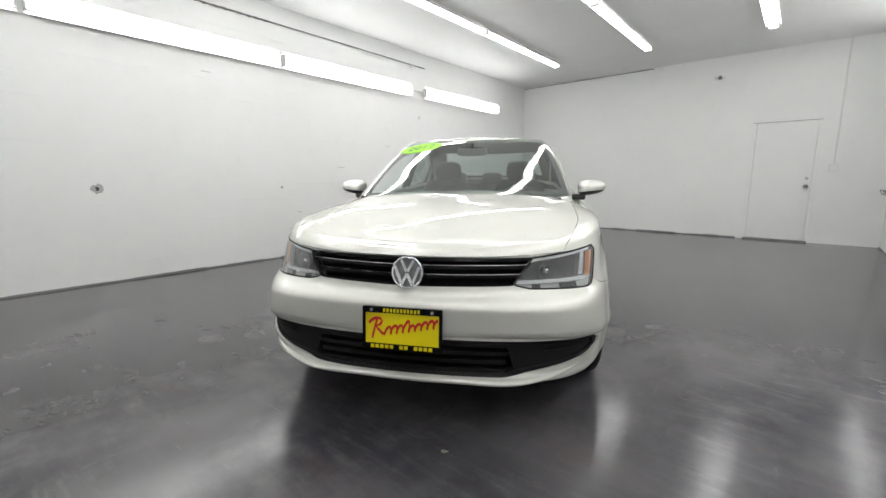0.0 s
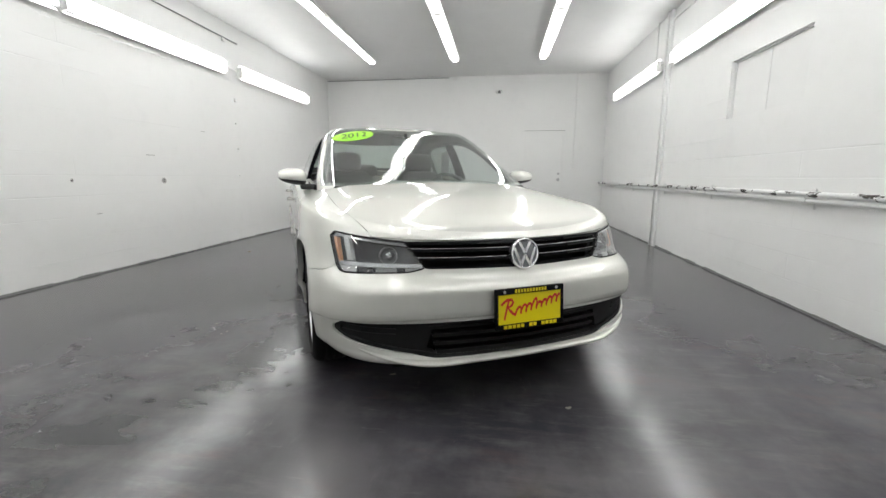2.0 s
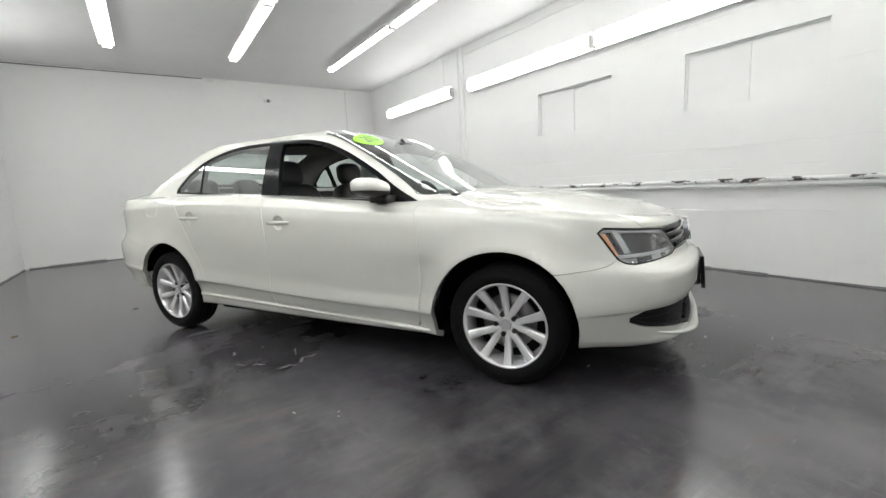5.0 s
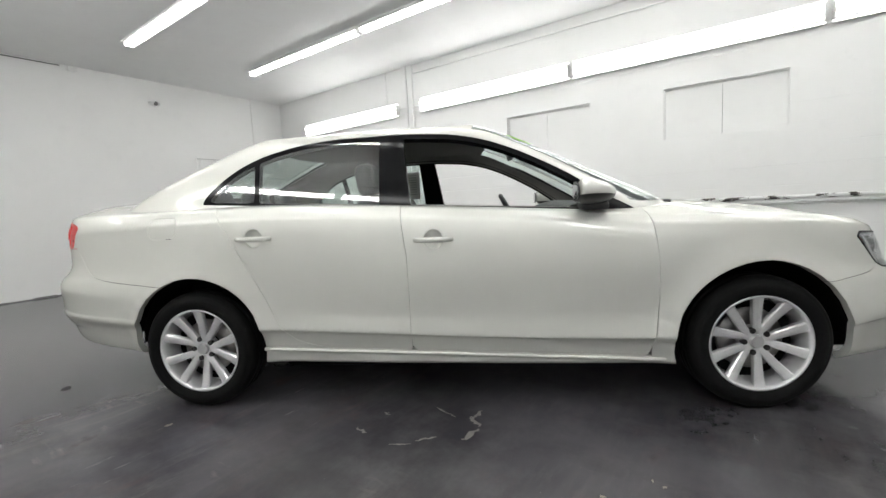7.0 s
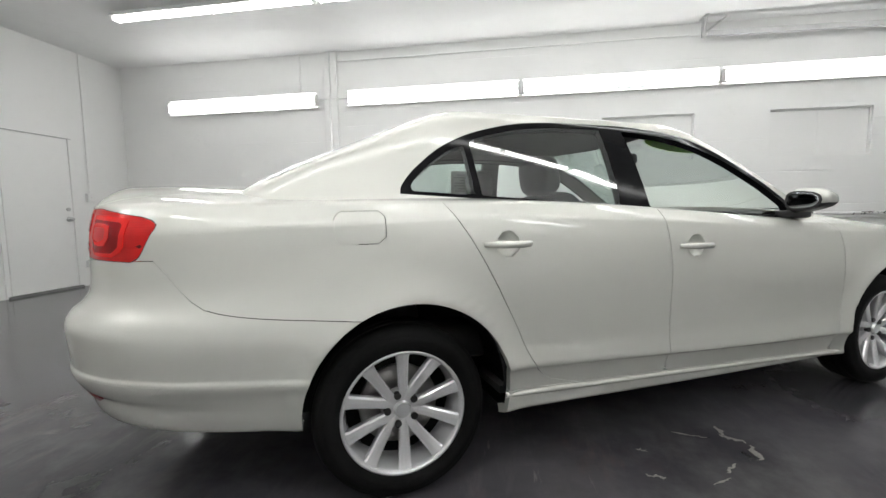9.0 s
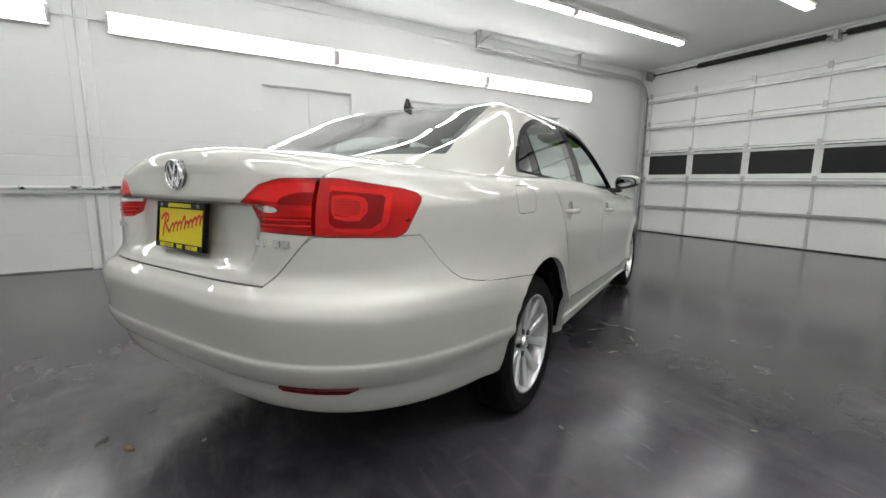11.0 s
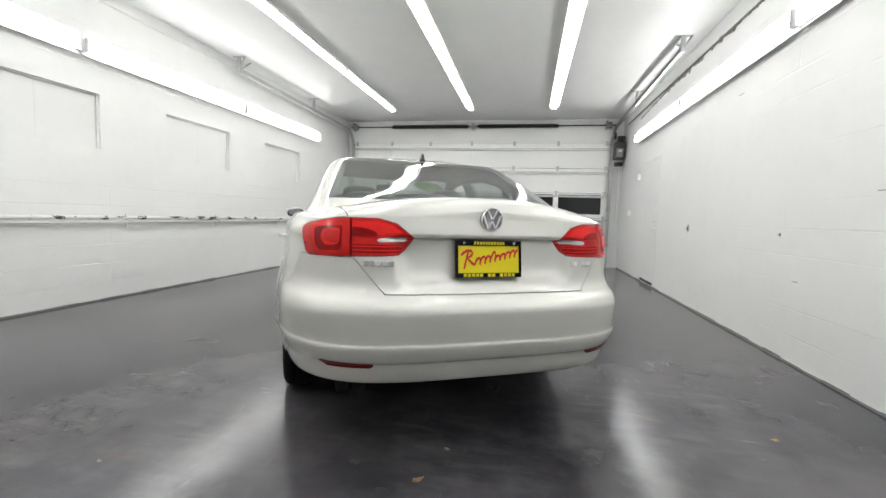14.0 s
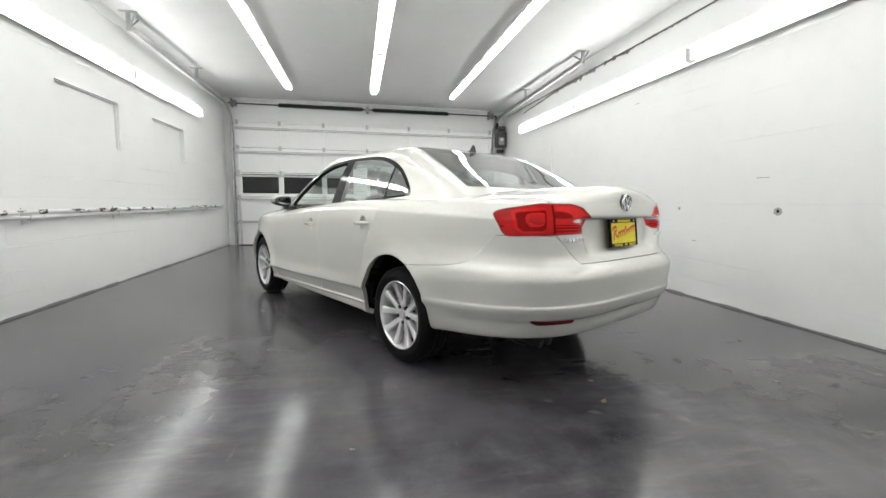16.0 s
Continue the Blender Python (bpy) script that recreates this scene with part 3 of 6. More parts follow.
rod(bm, (2.235, YB - 0.018, 0.955), (2.235, YB - 0.026, 0.955), 0.034, 18)
part("door_knob", bm, M_STEEL, bd, "dull steel knob", True)
part("deadbolt", rod(bmesh.new(), (2.235, YB - 0.018, 1.09), (2.235, YB - 0.035, 1.09), 0.026, 18), M_STEEL, bd)
sw = thing("switch_box", "white painted surface switch box with a conduit above it", "switch")
part("box", boxed(2.50, 2.61, YB - 0.05, YB, 1.20, 1.32, bevel=0.006), M_TRIM, sw)
part("switch_lever", boxed(2.548, 2.562, YB - 0.062, YB - 0.05, 1.25, 1.27), M_TRIM, sw)
part("riser", rod(bmesh.new(), (2.555, YB - 0.02, 1.32), (2.555, YB - 0.02, ZC), 0.010, 10), M_TRIM, sw)
for y, z in ((-4.58, 1.86), (-5.20, 1.20)):
    cover = thing("wall_box", "small white painted electrical box on the block wall", "electrical box", group="wall boxes")
    part("box", boxed(-XW, -XW + 0.05, y - 0.055, y + 0.055, z - 0.055, z + 0.055, bevel=0.005), M_TRIM, cover)
    part("lid", boxed(-XW + 0.05, -XW + 0.056, y - 0.05, y + 0.05, z - 0.05, z + 0.05, bevel=0.002), M_METAL_W, cover)
cap = part("blank_plate", boxed(0.385, 0.445, YB - 0.008, YB, 0.90, 0.985, bevel=0.003), M_TRIM)
tagged(cap, "white painted blank outlet plate on the back wall", "outlet")
jb = part("junction_box", boxed(-0.22, -0.12, YB - 0.045, YB, 3.19, 3.262, bevel=0.006), M_TRIM)
tagged(jb, "white painted junction box under the ceiling", "junction box")
eye = thing("wall_sensor", "white domed sensor on the back wall", "sensor")
bm = bmesh.new()
bmesh.ops.create_uvsphere(bm, u_segments=20, v_segments=12, radius=1.0, matrix=Matrix.Translation((0.84, YB - 0.035, 2.915)) @ Matrix.Diagonal((0.085, 0.06, 0.042, 1)))
part("base", bm, M_TRIM, eye, "", True)
bm = bmesh.new()
bmesh.ops.create_uvsphere(bm, u_segments=16, v_segments=10, radius=0.034, matrix=Matrix.Translation((0.85, YB - 0.075, 2.900)))
part("lens", bm, M_GREYPL, eye, "dark lens", True)

# torn paint and grime along the cable on the left wall
seam = thing("peeling_seam", "ragged dark seam of peeling paint along the block wall", "peeling paint", kind="structure")
rng = random.Random(7)
for k in range(46):
    y = -4.8 + 4.7 * k / 46
    z = 3.055 - 0.10 * max(0.0, -3.1 - y) / 1.7
    wide = 0.010 + 0.045 * rng.random() * (1.0 if -3.4 < y < -1.0 else 0.3)
    bm = bmesh.new()
    top, low = [], []
    for j in range(6):
        yy = y + 0.115 * j / 5
        mid = z + 0.012 * noise.noise((0, yy * 3, 5.0))
        a = mid + wide * (0.3 + 0.5 * rng.random()) * (0.25 if j in (0, 5) else 1)
        b = mid - wide * (0.4 + 0.9 * rng.random()) * (0.25 if j in (0, 5) else 1)
        top.append([bm.verts.new((-XW + d, yy, a)) for d in (0.0, 0.004)])
        low.append([bm.verts.new((-XW + d, yy, b)) for d in (0.0, 0.004)])
    for j in range(5):
        bm.faces.new((top[j][1], top[j + 1][1], low[j + 1][1], low[j][1]))
        bm.faces.new((top[j][0], top[j + 1][0], top[j + 1][1], top[j][1]))
        bm.faces.new((low[j][0], low[j + 1][0], low[j + 1][1], low[j][1]))
    part("paint_flake", bm, (M_GREYPL, M_TORN, M_TORN)[k % 3], seam)

# litter and oil marks on the floor
M_CHIP = plain("pale_paint_chip", (0.20, 0.18, 0.155), 0.8, 0.0, 0.3, 60.0)
M_LEAF = plain("dry_leaf_scrap", (0.22, 0.14, 0.07), 0.85, 0.0, 0.4, 60.0)
M_OIL = plain("dark_oil_mark", (0.026, 0.025, 0.026), 0.6, 0.0, 0.3, 20.0)


def floor_scrap(x, y, size, high, material, name, label, category, group):
    """A small ragged flake, curled a little, or a flat mark when it has no height."""
    rng = random.Random(int(1000 * abs(x) + 77 * abs(y)))
    bm = bmesh.new()
    count = 13
    ring = [(size * (0.6 + 0.7 * rng.random()) * math.cos(2 * math.pi * i / count), size * (0.35 + 0.4 * rng.random()) * math.sin(2 * math.pi * i / count)) for i in range(count)]
    turn = Matrix.Rotation(rng.random() * 3.1, 2)
    ring = [turn @ Vector(p) for p in ring]
    low = [bm.verts.new((x + p.x, y + p.y, 0.0005)) for p in ring]
    top = [bm.verts.new((x + p.x * 0.94, y + p.y * 0.94, 0.0015 + high * (p.length / size) ** 2)) for p in ring]
    mid = bm.verts.new((x, y, 0.0018 + high * 0.2))
    for i in range(count):
        j = (i + 1) % count
        bm.faces.new((low[i], low[j], top[j], top[i]))
        bm.faces.new((top[i], top[j], mid))
    tagged(part(name, bm, material), label, category, group)


for x, y, size in ((-2.45, 1.56, 0.020), (-0.94, 2.03, 0.014), (-0.87, 2.27, 0.022), (-1.99, 2.23, 0.018), (-1.55, 0.75, 0.016), (-1.95, 0.07, 0.014), (1.22, -1.90, 0.018), (0.37, -1.69, 0.014), (0.39, 2.47, 0.012), (-1.023, -1.124, 0.010), (-0.874, -1.286, 0.008), (-0.859, -1.248, 0.007)):
    leafy = size > 0.019
    floor_scrap(x, y, size, 0.006 if leafy else 0.003, M_LEAF if leafy else M_CHIP, "leaf_scrap" if leafy else "paint_chip_scrap", "small dry brown leaf scrap on the concrete" if leafy else "small pale chip lying on the concrete", "litter", "floor litter")
for x, y, size in ((-0.59, 2.22, 0.030), (-0.76, 2.37, 0.032), (-0.97, -1.94, 0.030), (-1.67, 1.84, 0.040), (-1.07, -1.95, 0.016), (-0.11, -1.87, 0.018), (1.23, 0.08, 0.026)):
    floor_scrap(x, y, size, 0.0, M_OIL, "oil_mark", "dark dried oil mark on the concrete floor", "stain", "oil marks")


def floor_scuff(a, b, wide):
    """A thin ragged stroke scraped into the floor's dark coat."""
    rng = random.Random(int(1000 * abs(a[0]) + 91 * abs(a[1])))
    a, b = Vector(a), Vector(b)
    across = Vector((-(b - a).y, (b - a).x)).normalized()
    bm = bmesh.new()
    rows = []
    for k in range(9):
        t = k / 8
        w = wide * (0.15 + 0.85 * math.sin(math.pi * (0.08 + 0.84 * t))) * (0.5 + rng.random())
        mid = a.lerp(b, t) + across * wide * 0.9 * (rng.random() - 0.5)
        rows.append([bm.verts.new((*(mid + across * w * q), h)) for q, h in ((-0.5, 0.0004), (0.0, 0.0016), (0.5, 0.0004))])
    for p, q in zip(rows, rows[1:]):
        for i in range(2):
            bm.faces.new((p[i], p[i + 1], q[i + 1], q[i]))
    tagged(part("floor_scuff", bm, M_SCUFF), "pale thin scuff scraped into the dark concrete", "scuff mark", "pale scuffs")


M_SCUFF = plain("pale_scuffed_concrete", (0.17, 0.155, 0.145), 0.8, 0.0, 0.5, 40.0)
for a, b, w in (((-1.067, -0.375), (-0.995, -0.432), 0.012), ((-1.143, -0.294), (-1.093, -0.372), 0.008), ((-0.854, -0.562), (-0.962, -0.542), 0.022),
                ((-0.780, -0.471), (-0.831, -0.554), 0.020), ((-0.703, -0.487), (-0.790, -0.495), 0.018), ((-1.110, -0.076), (-1.128, -0.141), 0.016),
                ((-0.778, -0.280), (-0.813, -0.411), 0.010), ((-0.941, -0.090), (-0.951, -0.128), 0.014)):
    floor_scuff(a, b, w)

# painted-over doorway in the left wall
shut = thing("door_2", "painted-over flush doorway in the white block wall", "door", kind="structure")
part("leaf", boxed(-XW, -XW + 0.006, -4.15, -3.35, 0.02, 2.065, bevel=0.002), M_PLASTER, shut)
part("drip_edge", boxed(-XW, -XW + 0.012, -4.16, -3.34, 2.066, 2.073), M_HOLDER, shut)
# solid black strip paints the shade of the gap at the leaf's foot
part("gap_shade_strip", boxed(-XW, -XW + 0.009, -4.12, -3.38, 0.03, 0.075), M_BLACK, shut, "black strip drawn as the shaded gap under the leaf")
for y, z, r in ((-3.43, 0.955, 0.026), (-3.42, 1.05, 0.022)):
    bm = rod(bmesh.new(), (-XW, y, z), (-XW + 0.02, y, z), r, 16)
    rod(bm, (-XW + 0.02, y, z), (-XW + 0.045, y, z), r * 0.6, 12)
    part("door_knob", bm, M_HOLDER, shut, "painted-over knob", True)
for y, z, w in ((0.94, 1.254, 0.06), (-0.9, 2.30, 0.05), (0.2, 0.62, 0.03), (1.9, 1.62, 0.04)):
    tagged(part("paint_chip", boxed(-XW, -XW + 0.003, y - w, y + w, z - 0.004, z + 0.003), plain_grey), "thin grey scratch in the white wall paint", "scratch", "wall scratches")


# ---- the car: smooth skins, cut into panels ----
def curve(*knots):
    """A smooth function through (t, value) knots, flat beyond the ends."""
    t = np.array([k[0] for k in knots], float)
    v = np.array([k[1] for k in knots], float)
    d = np.diff(v) / np.diff(t)
    m = np.empty(len(t))
    m[0], m[-1] = d[0], d[-1]
    for i in range(1, len(t) - 1):
        m[i] = 0.0 if d[i - 1] * d[i] <= 0 else 2 * d[i - 1] * d[i] / (d[i - 1] + d[i])

    def value(x):
        x = np.clip(np.asarray(x, float), t[0], t[-1])
        i = np.clip(np.searchsorted(t, x) - 1, 0, len(t) - 2)
        h = t[i + 1] - t[i]
        s = (x - t[i]) / h
        return (1 + 2 * s) * (1 - s) ** 2 * v[i] + s * (1 - s) ** 2 * h * m[i] + s * s * (3 - 2 * s) * v[i + 1] + s * s * (s - 1) * h * m[i + 1]

    return value


def plan_ring(w, f, b, nf, nb, y0, y1, counts):
    """Half of a rounded plan outline, from the front's middle to the rear's middle."""
    nfront, nmid, nrear = counts
    a = np.linspace(0, np.pi / 2, nfront)
    r = (np.sin(a) ** nf + np.cos(a) ** nf) ** (-1 / nf)
    xs, ys = [w * np.sin(a) * r], [y0 - (y0 - f) * np.cos(a) * r]
    ys.append(np.linspace(y0, y1, nmid + 2)[1:-1])
    xs.append(np.full(nmid, w))
    a = np.linspace(np.pi / 2, 0, nrear)
    r = (np.sin(a) ** nb + np.cos(a) ** nb) ** (-1 / nb)
    xs.append(w * np.sin(a) * r)
    ys.append(y1 + (b - y1) * np.cos(a) * r)
    x, y = np.concatenate(xs), np.concatenate(ys)
    x[0] = x[-1] = 0.0
    return x, y


def spline_rows(rings, steps):
    """Rows between rings (n, columns, 3) by a smooth curve through each column."""
    rings = np.array(rings)
    gap = np.linalg.norm(np.diff(rings, axis=0), axis=2).mean(1)
    t = np.r_[0, np.cumsum(gap)]
    d = np.diff(rings, axis=0) / gap[:, None, None]
    m = np.empty_like(rings)
    m[0], m[-1] = d[0], d[-1]
    for i in range(1, len(t) - 1):
        flat = d[i - 1] * d[i] <= 0
        m[i] = np.where(flat, 0.0, 2 * d[i - 1] * d[i] / np.where(flat, 1.0, d[i - 1] + d[i]))
    rows = []
    for i in range(len(t) - 1):
        for k in range(steps):
            s, h = k / steps, gap[i]
            rows.append((1 + 2 * s) * (1 - s) ** 2 * rings[i] + s * (1 - s) ** 2 * h * m[i] + s * s * (3 - 2 * s) * rings[i + 1] + s * s * (s - 1) * h * m[i + 1])
    rows.append(rings[-1])
    return np.array(rows)


def skin_from(grid):
    """Points with normals, and quads, of a grid (rows, columns, 3) whose outside lies to the right of a row seen upwards."""
    du = np.gradient(grid, axis=1)
    dv = np.gradient(grid, axis=0)
    n = np.cross(du, dv)
    n /= np.maximum(np.linalg.norm(n, axis=2, keepdims=True), 1e-9)
    n[..., 0][np.abs(grid[..., 0]) < 1e-9] = 0.0
    n /= np.maximum(np.linalg.norm(n, axis=2, keepdims=True), 1e-9)
    rows, cols = grid.shape[:2]
    v = np.concatenate([grid, n], axis=2).reshape(-1, 6)
    faces = [(r * cols + c, r * cols + c + 1, (r + 1) * cols + c + 1, (r + 1) * cols + c) for r in range(rows - 1) for c in range(cols - 1)]
    return v, faces


def clip(skin, f):
    """The part of a skin where f > 0, with a clean cut."""
    v, faces = skin
    d = np.asarray(f(v[:, 0], v[:, 1], v[:, 2]), float) + np.zeros(len(v))
    verts, where, cut, out = [], {}, {}, []

    def old(i):
        if i not in where:
            where[i] = len(verts)
            verts.append(v[i])
        return where[i]

    def between(i, j):
        key = (min(i, j), max(i, j))
        if key not in cut:
            s = d[i] / (d[i] - d[j])
            cut[key] = len(verts)
            verts.append(v[i] + s * (v[j] - v[i]))
        return cut[key]

    inside = d > 0
    for face in faces:
        got = sum(bool(inside[i]) for i in face)
        if got == len(face):
            out.append(tuple(old(i) for i in face))
        elif got:
            poly = []
            for i, j in zip(face, face[1:] + face[:1]):
                if inside[i]:
                    poly.append(old(i))
                if inside[i] != inside[j]:
                    poly.append(between(i, j))
            if len(poly) > 2:
                out.append(tuple(poly))
    return np.array(verts).reshape(-1, 6), out


def cut(skin, *fs):
    for f in fs:
        skin = clip(skin, f)
    return skin


def mirrored(skin):
    v, faces = skin
    v = v.copy()
    v[:, 0] *= -1
    v[:, 3] *= -1
    return v, [f[::-1] for f in faces]


def whole(skin):
    """Both halves, joined along the middle."""
    v, faces = skin
    n = len(v)
    w, other = mirrored(skin)
    mid = [i if abs(v[i, 0]) < 1e-6 else n + i for i in range(n)]
    return np.concatenate([v, w]), faces + [tuple(mid[i] for i in f) for f in other]


def moved(skin, depth):
    """The skin set in by depth along its normals."""
    v, faces = skin
    v = v.copy()
    v[:, :3] -= depth * v[:, 3:]
    return v, faces


def panel(name, skin, material, parent, label="", fold=0.014, flip=False, thick=False):
    """A sheet part from a skin, its edges folded in; thick: with a back sheet too."""
    v, faces = skin
    used = sorted({i for f in faces for i in f})
    at = {i: k for k, i in enumerate(used)}
    v = v[used]
    nrm = v[:, 3:] / np.maximum(np.linalg.norm(v[:, 3:], axis=1, keepdims=True), 1e-9)
    faces = [tuple(dict.fromkeys(at[i] for i in f)) for f in faces]
    faces = [f for f in faces if len(f) > 2]
    edges = {}
    for f in faces:
        for a, b in zip(f, f[1:] + f[:1]):
            edges[(a, b)] = True
    verts, normals, polys = [tuple(p) for p in v[:, :3]], [tuple(p) for p in nrm], list(faces)
    if fold:
        for a, b in edges:
            if (b, a) in edges:
                continue
            if abs(v[a, 0]) < 1e-6 and abs(v[b, 0]) < 1e-6:
                continue
            side = np.cross(v[b, :3] - v[a, :3], (nrm[a] + nrm[b]) / 2)
            size = np.linalg.norm(side)
            if size < 1e-9:
                continue
            side /= size
            k = len(verts)
            for i in (a, b):
                verts.append(tuple(v[i, :3]))
                normals.append(tuple(side))
            for i in (b, a):
                verts.append(tuple(v[i, :3] - fold * nrm[i]))
                normals.append(tuple(side))
            polys.append((k + 1, k, k + 3, k + 2))
    me = mesh_from(name, verts, polys, material, True)
    me.normals_split_custom_set_from_vertices(normals)
    return part(name, me, material, parent, label)


COUNTS = (60, 60, 60)
# height at the nose, at the front door, at the rear door and at the tail; half width amidships, at the nose and at the tail;
# nose; tail; squareness of the corners; sweep of the nose
BODY = (
    (0.240, 0.205, 0.235, 0.345, 0.7950, 0.795, 0.7950, -2.095, 2.2500, 4.2, 4.0, 0.028),
    (0.250, 0.236, 0.262, 0.360, 0.8500, 0.835, 0.8350, -2.161, 2.3300, 4.2, 4.0, 0.028),
    (0.260, 0.262, 0.300, 0.395, 0.8520, 0.852, 0.8480, -2.165, 2.3500, 4.2, 4.0, 0.028),
    (0.275, 0.276, 0.332, 0.443, 0.8540, 0.861, 0.8560, -2.163, 2.3600, 4.2, 4.0, 0.028),
    (0.290, 0.334, 0.407, 0.452, 0.8705, 0.868, 0.8660, -2.155, 2.3780, 4.2, 4.0, 0.028),
    (0.435, 0.356, 0.431, 0.508, 0.8850, 0.876, 0.8815, -2.163, 2.3995, 4.3, 4.0, 0.034),
    (0.448, 0.362, 0.437, 0.514, 0.8850, 0.879, 0.8815, -2.175, 2.3995, 4.3, 4.0, 0.034),
    (0.470, 0.385, 0.458, 0.528, 0.8825, 0.880, 0.8785, -2.181, 2.3960, 4.3, 4.0, 0.034),
    (0.550, 0.460, 0.530, 0.640, 0.8760, 0.874, 0.8830, -2.187, 2.4050, 4.2, 4.0, 0.036),
    (0.576, 0.560, 0.620, 0.676, 0.8785, 0.868, 0.8770, -2.179, 2.3920, 4.1, 4.0, 0.040),
    (0.604, 0.670, 0.740, 0.705, 0.8830, 0.858, 0.8600, -2.135, 2.3620, 3.8, 3.9, 0.052),
    (0.690, 0.780, 0.870, 0.745, 0.8780, 0.844, 0.8460, -2.115, 2.3340, 3.7, 4.0, 0.056),
    (0.735, 0.848, 0.950, 0.912, 0.8640, 0.832, 0.8360, -2.100, 2.3200, 3.6, 4.2, 0.056),
    (0.750, 0.864, 0.967, 0.934, 0.8570, 0.825, 0.8320, -2.091, 2.3180, 3.6, 4.2, 0.056),
    (0.762, 0.896, 1.016, 1.012, 0.8160, 0.788, 0.7940, -2.063, 2.3030, 3.6, 4.4, 0.056),
)


def step(v):
    v = np.clip(v, 0, 1)
    return v * v * (3 - 2 * v)


rings = []
for zf, za, zb, zr, w, wf, wr, f, b, nf, nb, sweep in BODY:
    x, y = plan_ring(1.0, f, b, nf, nb, -0.9, 1.0, COUNTS)
    y = y + sweep * np.sin(np.pi * np.clip(x, 0, 1) ** 1.6) * (y < -0.9)
    x = x * (w + (wf - w) * step((-1.02 - y) / 0.62) + (wr - w) * step((y - 1.02) / 0.75))
    z = curve((-2.13, zf), (-1.60, 0.30 * zf + 0.70 * za), (-0.9, za), (1.0, zb), (1.7, 0.5 * zb + 0.5 * zr), (2.4, zr))(y)
    rings.append(np.stack([x, y, z], 1))
side = spline_rows(rings, 5)


# flared lips round the wheel arches
for yc, zc, r in ((-1.318, 0.318, 0.362), (1.298, 0.334, 0.354)):
    d = np.hypot(side[..., 1] - yc, side[..., 2] - zc) - r
    side[..., 0] += (0.010 * step(1.0 - np.abs(d - 0.005) / 0.11) + 0.006 * step(1.0 - np.abs(d - 0.004) / 0.035)) * (side[..., 0] > 0.7)

# the number plate's recess in the trunk lid, under a sharp overhang
px, py, pz = side[..., 0], side[..., 1], side[..., 2]
side[..., 1] -= 0.046 * step((0.937 - pz) / 0.012) * step((pz - 0.735) / 0.05) * step((0.43 - 0.25 * (0.93 - pz) - px) / 0.07) * (py > 1.9)
# the hood rises quickly to a soft crease and is nearly flat between the two
HOOD_RISE = curve((0, 0), (0.10, 0.34), (0.20, 0.62), (0.28, 0.765), (0.36, 0.83), (0.6, 0.93), (1.0, 1.0))
edge = side[-1]
crest = curve((edge[0, 1], edge[0, 2] + 0.001), (-1.95, 0.784), (-1.80, 0.834), (-1.65, 0.876), (-1.50, 0.908), (-1.20, 0.951), (-0.9, 0.985), (0.0, 1.01), (1.4, 1.085), (1.8, 1.094), (2.1, 1.104), (2.22, 1.104), (2.275, 1.088), (2.303, 1.045))
rows = []
for k in range(1, 27):
    inward = 1 - k / 26
    bonnet = step((-0.6 - edge[:, 1]) / 0.4)
    tip = step((-1.45 - edge[:, 1]) / 0.45)
    lift = bonnet * ((1 - tip) * HOOD_RISE(1 - inward) + tip * (1 - inward**1.7)) + (1 - bonnet) * (1 - inward**2.6)
    rows.append(np.stack([edge[:, 0] * inward, edge[:, 1], edge[:, 2] + (crest(edge[:, 1]) - edge[:, 2]) * lift], 1))


def skin_x(y, z):
    """The body side's half width at a place."""
    v = BODY_SKIN[0]
    d = (v[:, 1] - y) ** 2 + (v[:, 2] - z) ** 2 + np.where(v[:, 0] < 0.5, 9, 0)
    return float(v[np.argmin(d), 0])


BODY_SKIN = skin_from(np.concatenate([side, np.array(rows)]))

# height, half width, front, rear of the glasshouse rings
HOUSE = (
    (0.880, 0.776, -1.150, 2.020),
    (0.950, 0.760, -1.060, 1.950),
    (1.020, 0.741, -0.930, 1.885),
    (1.100, 0.715, -0.765, 1.775),
    (1.200, 0.677, -0.562, 1.560),
    (1.290, 0.634, -0.372, 1.345),
    (1.350, 0.596, -0.240, 1.200),
    (1.385, 0.552, -0.150, 1.105),
)
rings = []
for z, w, f, b in HOUSE:
    x, y = plan_ring(w, f, b, 7.0, 8.0, 0.1, 0.6, COUNTS)
    flare = np.clip((y - 1.2) / 0.4, 0, 1)
    x = x + np.where(x > 0.3, 1, x / 0.3) * 0.055 * flare * np.exp(-(z - 0.97) / 0.05).clip(0, 1.2) * np.clip((1.95 - y) / 0.3, 0, 1)
    rings.append(np.stack([x, y, np.full_like(x, z)], 1))
upper = spline_rows(rings, 6)
edge = upper[-1]
crest = curve((-0.15, 1.388), (-0.02, 1.418), (0.3, 1.450), (0.6, 1.449), (0.9, 1.425), (1.03, 1.403), (1.105, 1.386))
rows = []
for k in range(1, 25):
    inward = 1 - k / 24
    rows.append(np.stack([edge[:, 0] * inward, edge[:, 1], edge[:, 2] + (crest(edge[:, 1]) - edge[:, 2]) * (1 - inward**2.4)], 1))
HOUSE_SKIN = skin_from(np.concatenate([upper, np.array(rows)]))

# outlines
GAP = 0.0012
ARCH = ((-1.318, 0.318, 0.362), (1.298, 0.334, 0.354))


def outside_arches(x, y, z):
    return np.minimum(*[np.hypot(y - yc, z - zc) - r for yc, zc, r in ARCH]) + np.where(x < 0.55, 9, 0)


def front_angle(x, y):
    return np.degrees(np.arctan2(x / 0.885, np.maximum(-0.9 - y, -0.5) / 1.29))


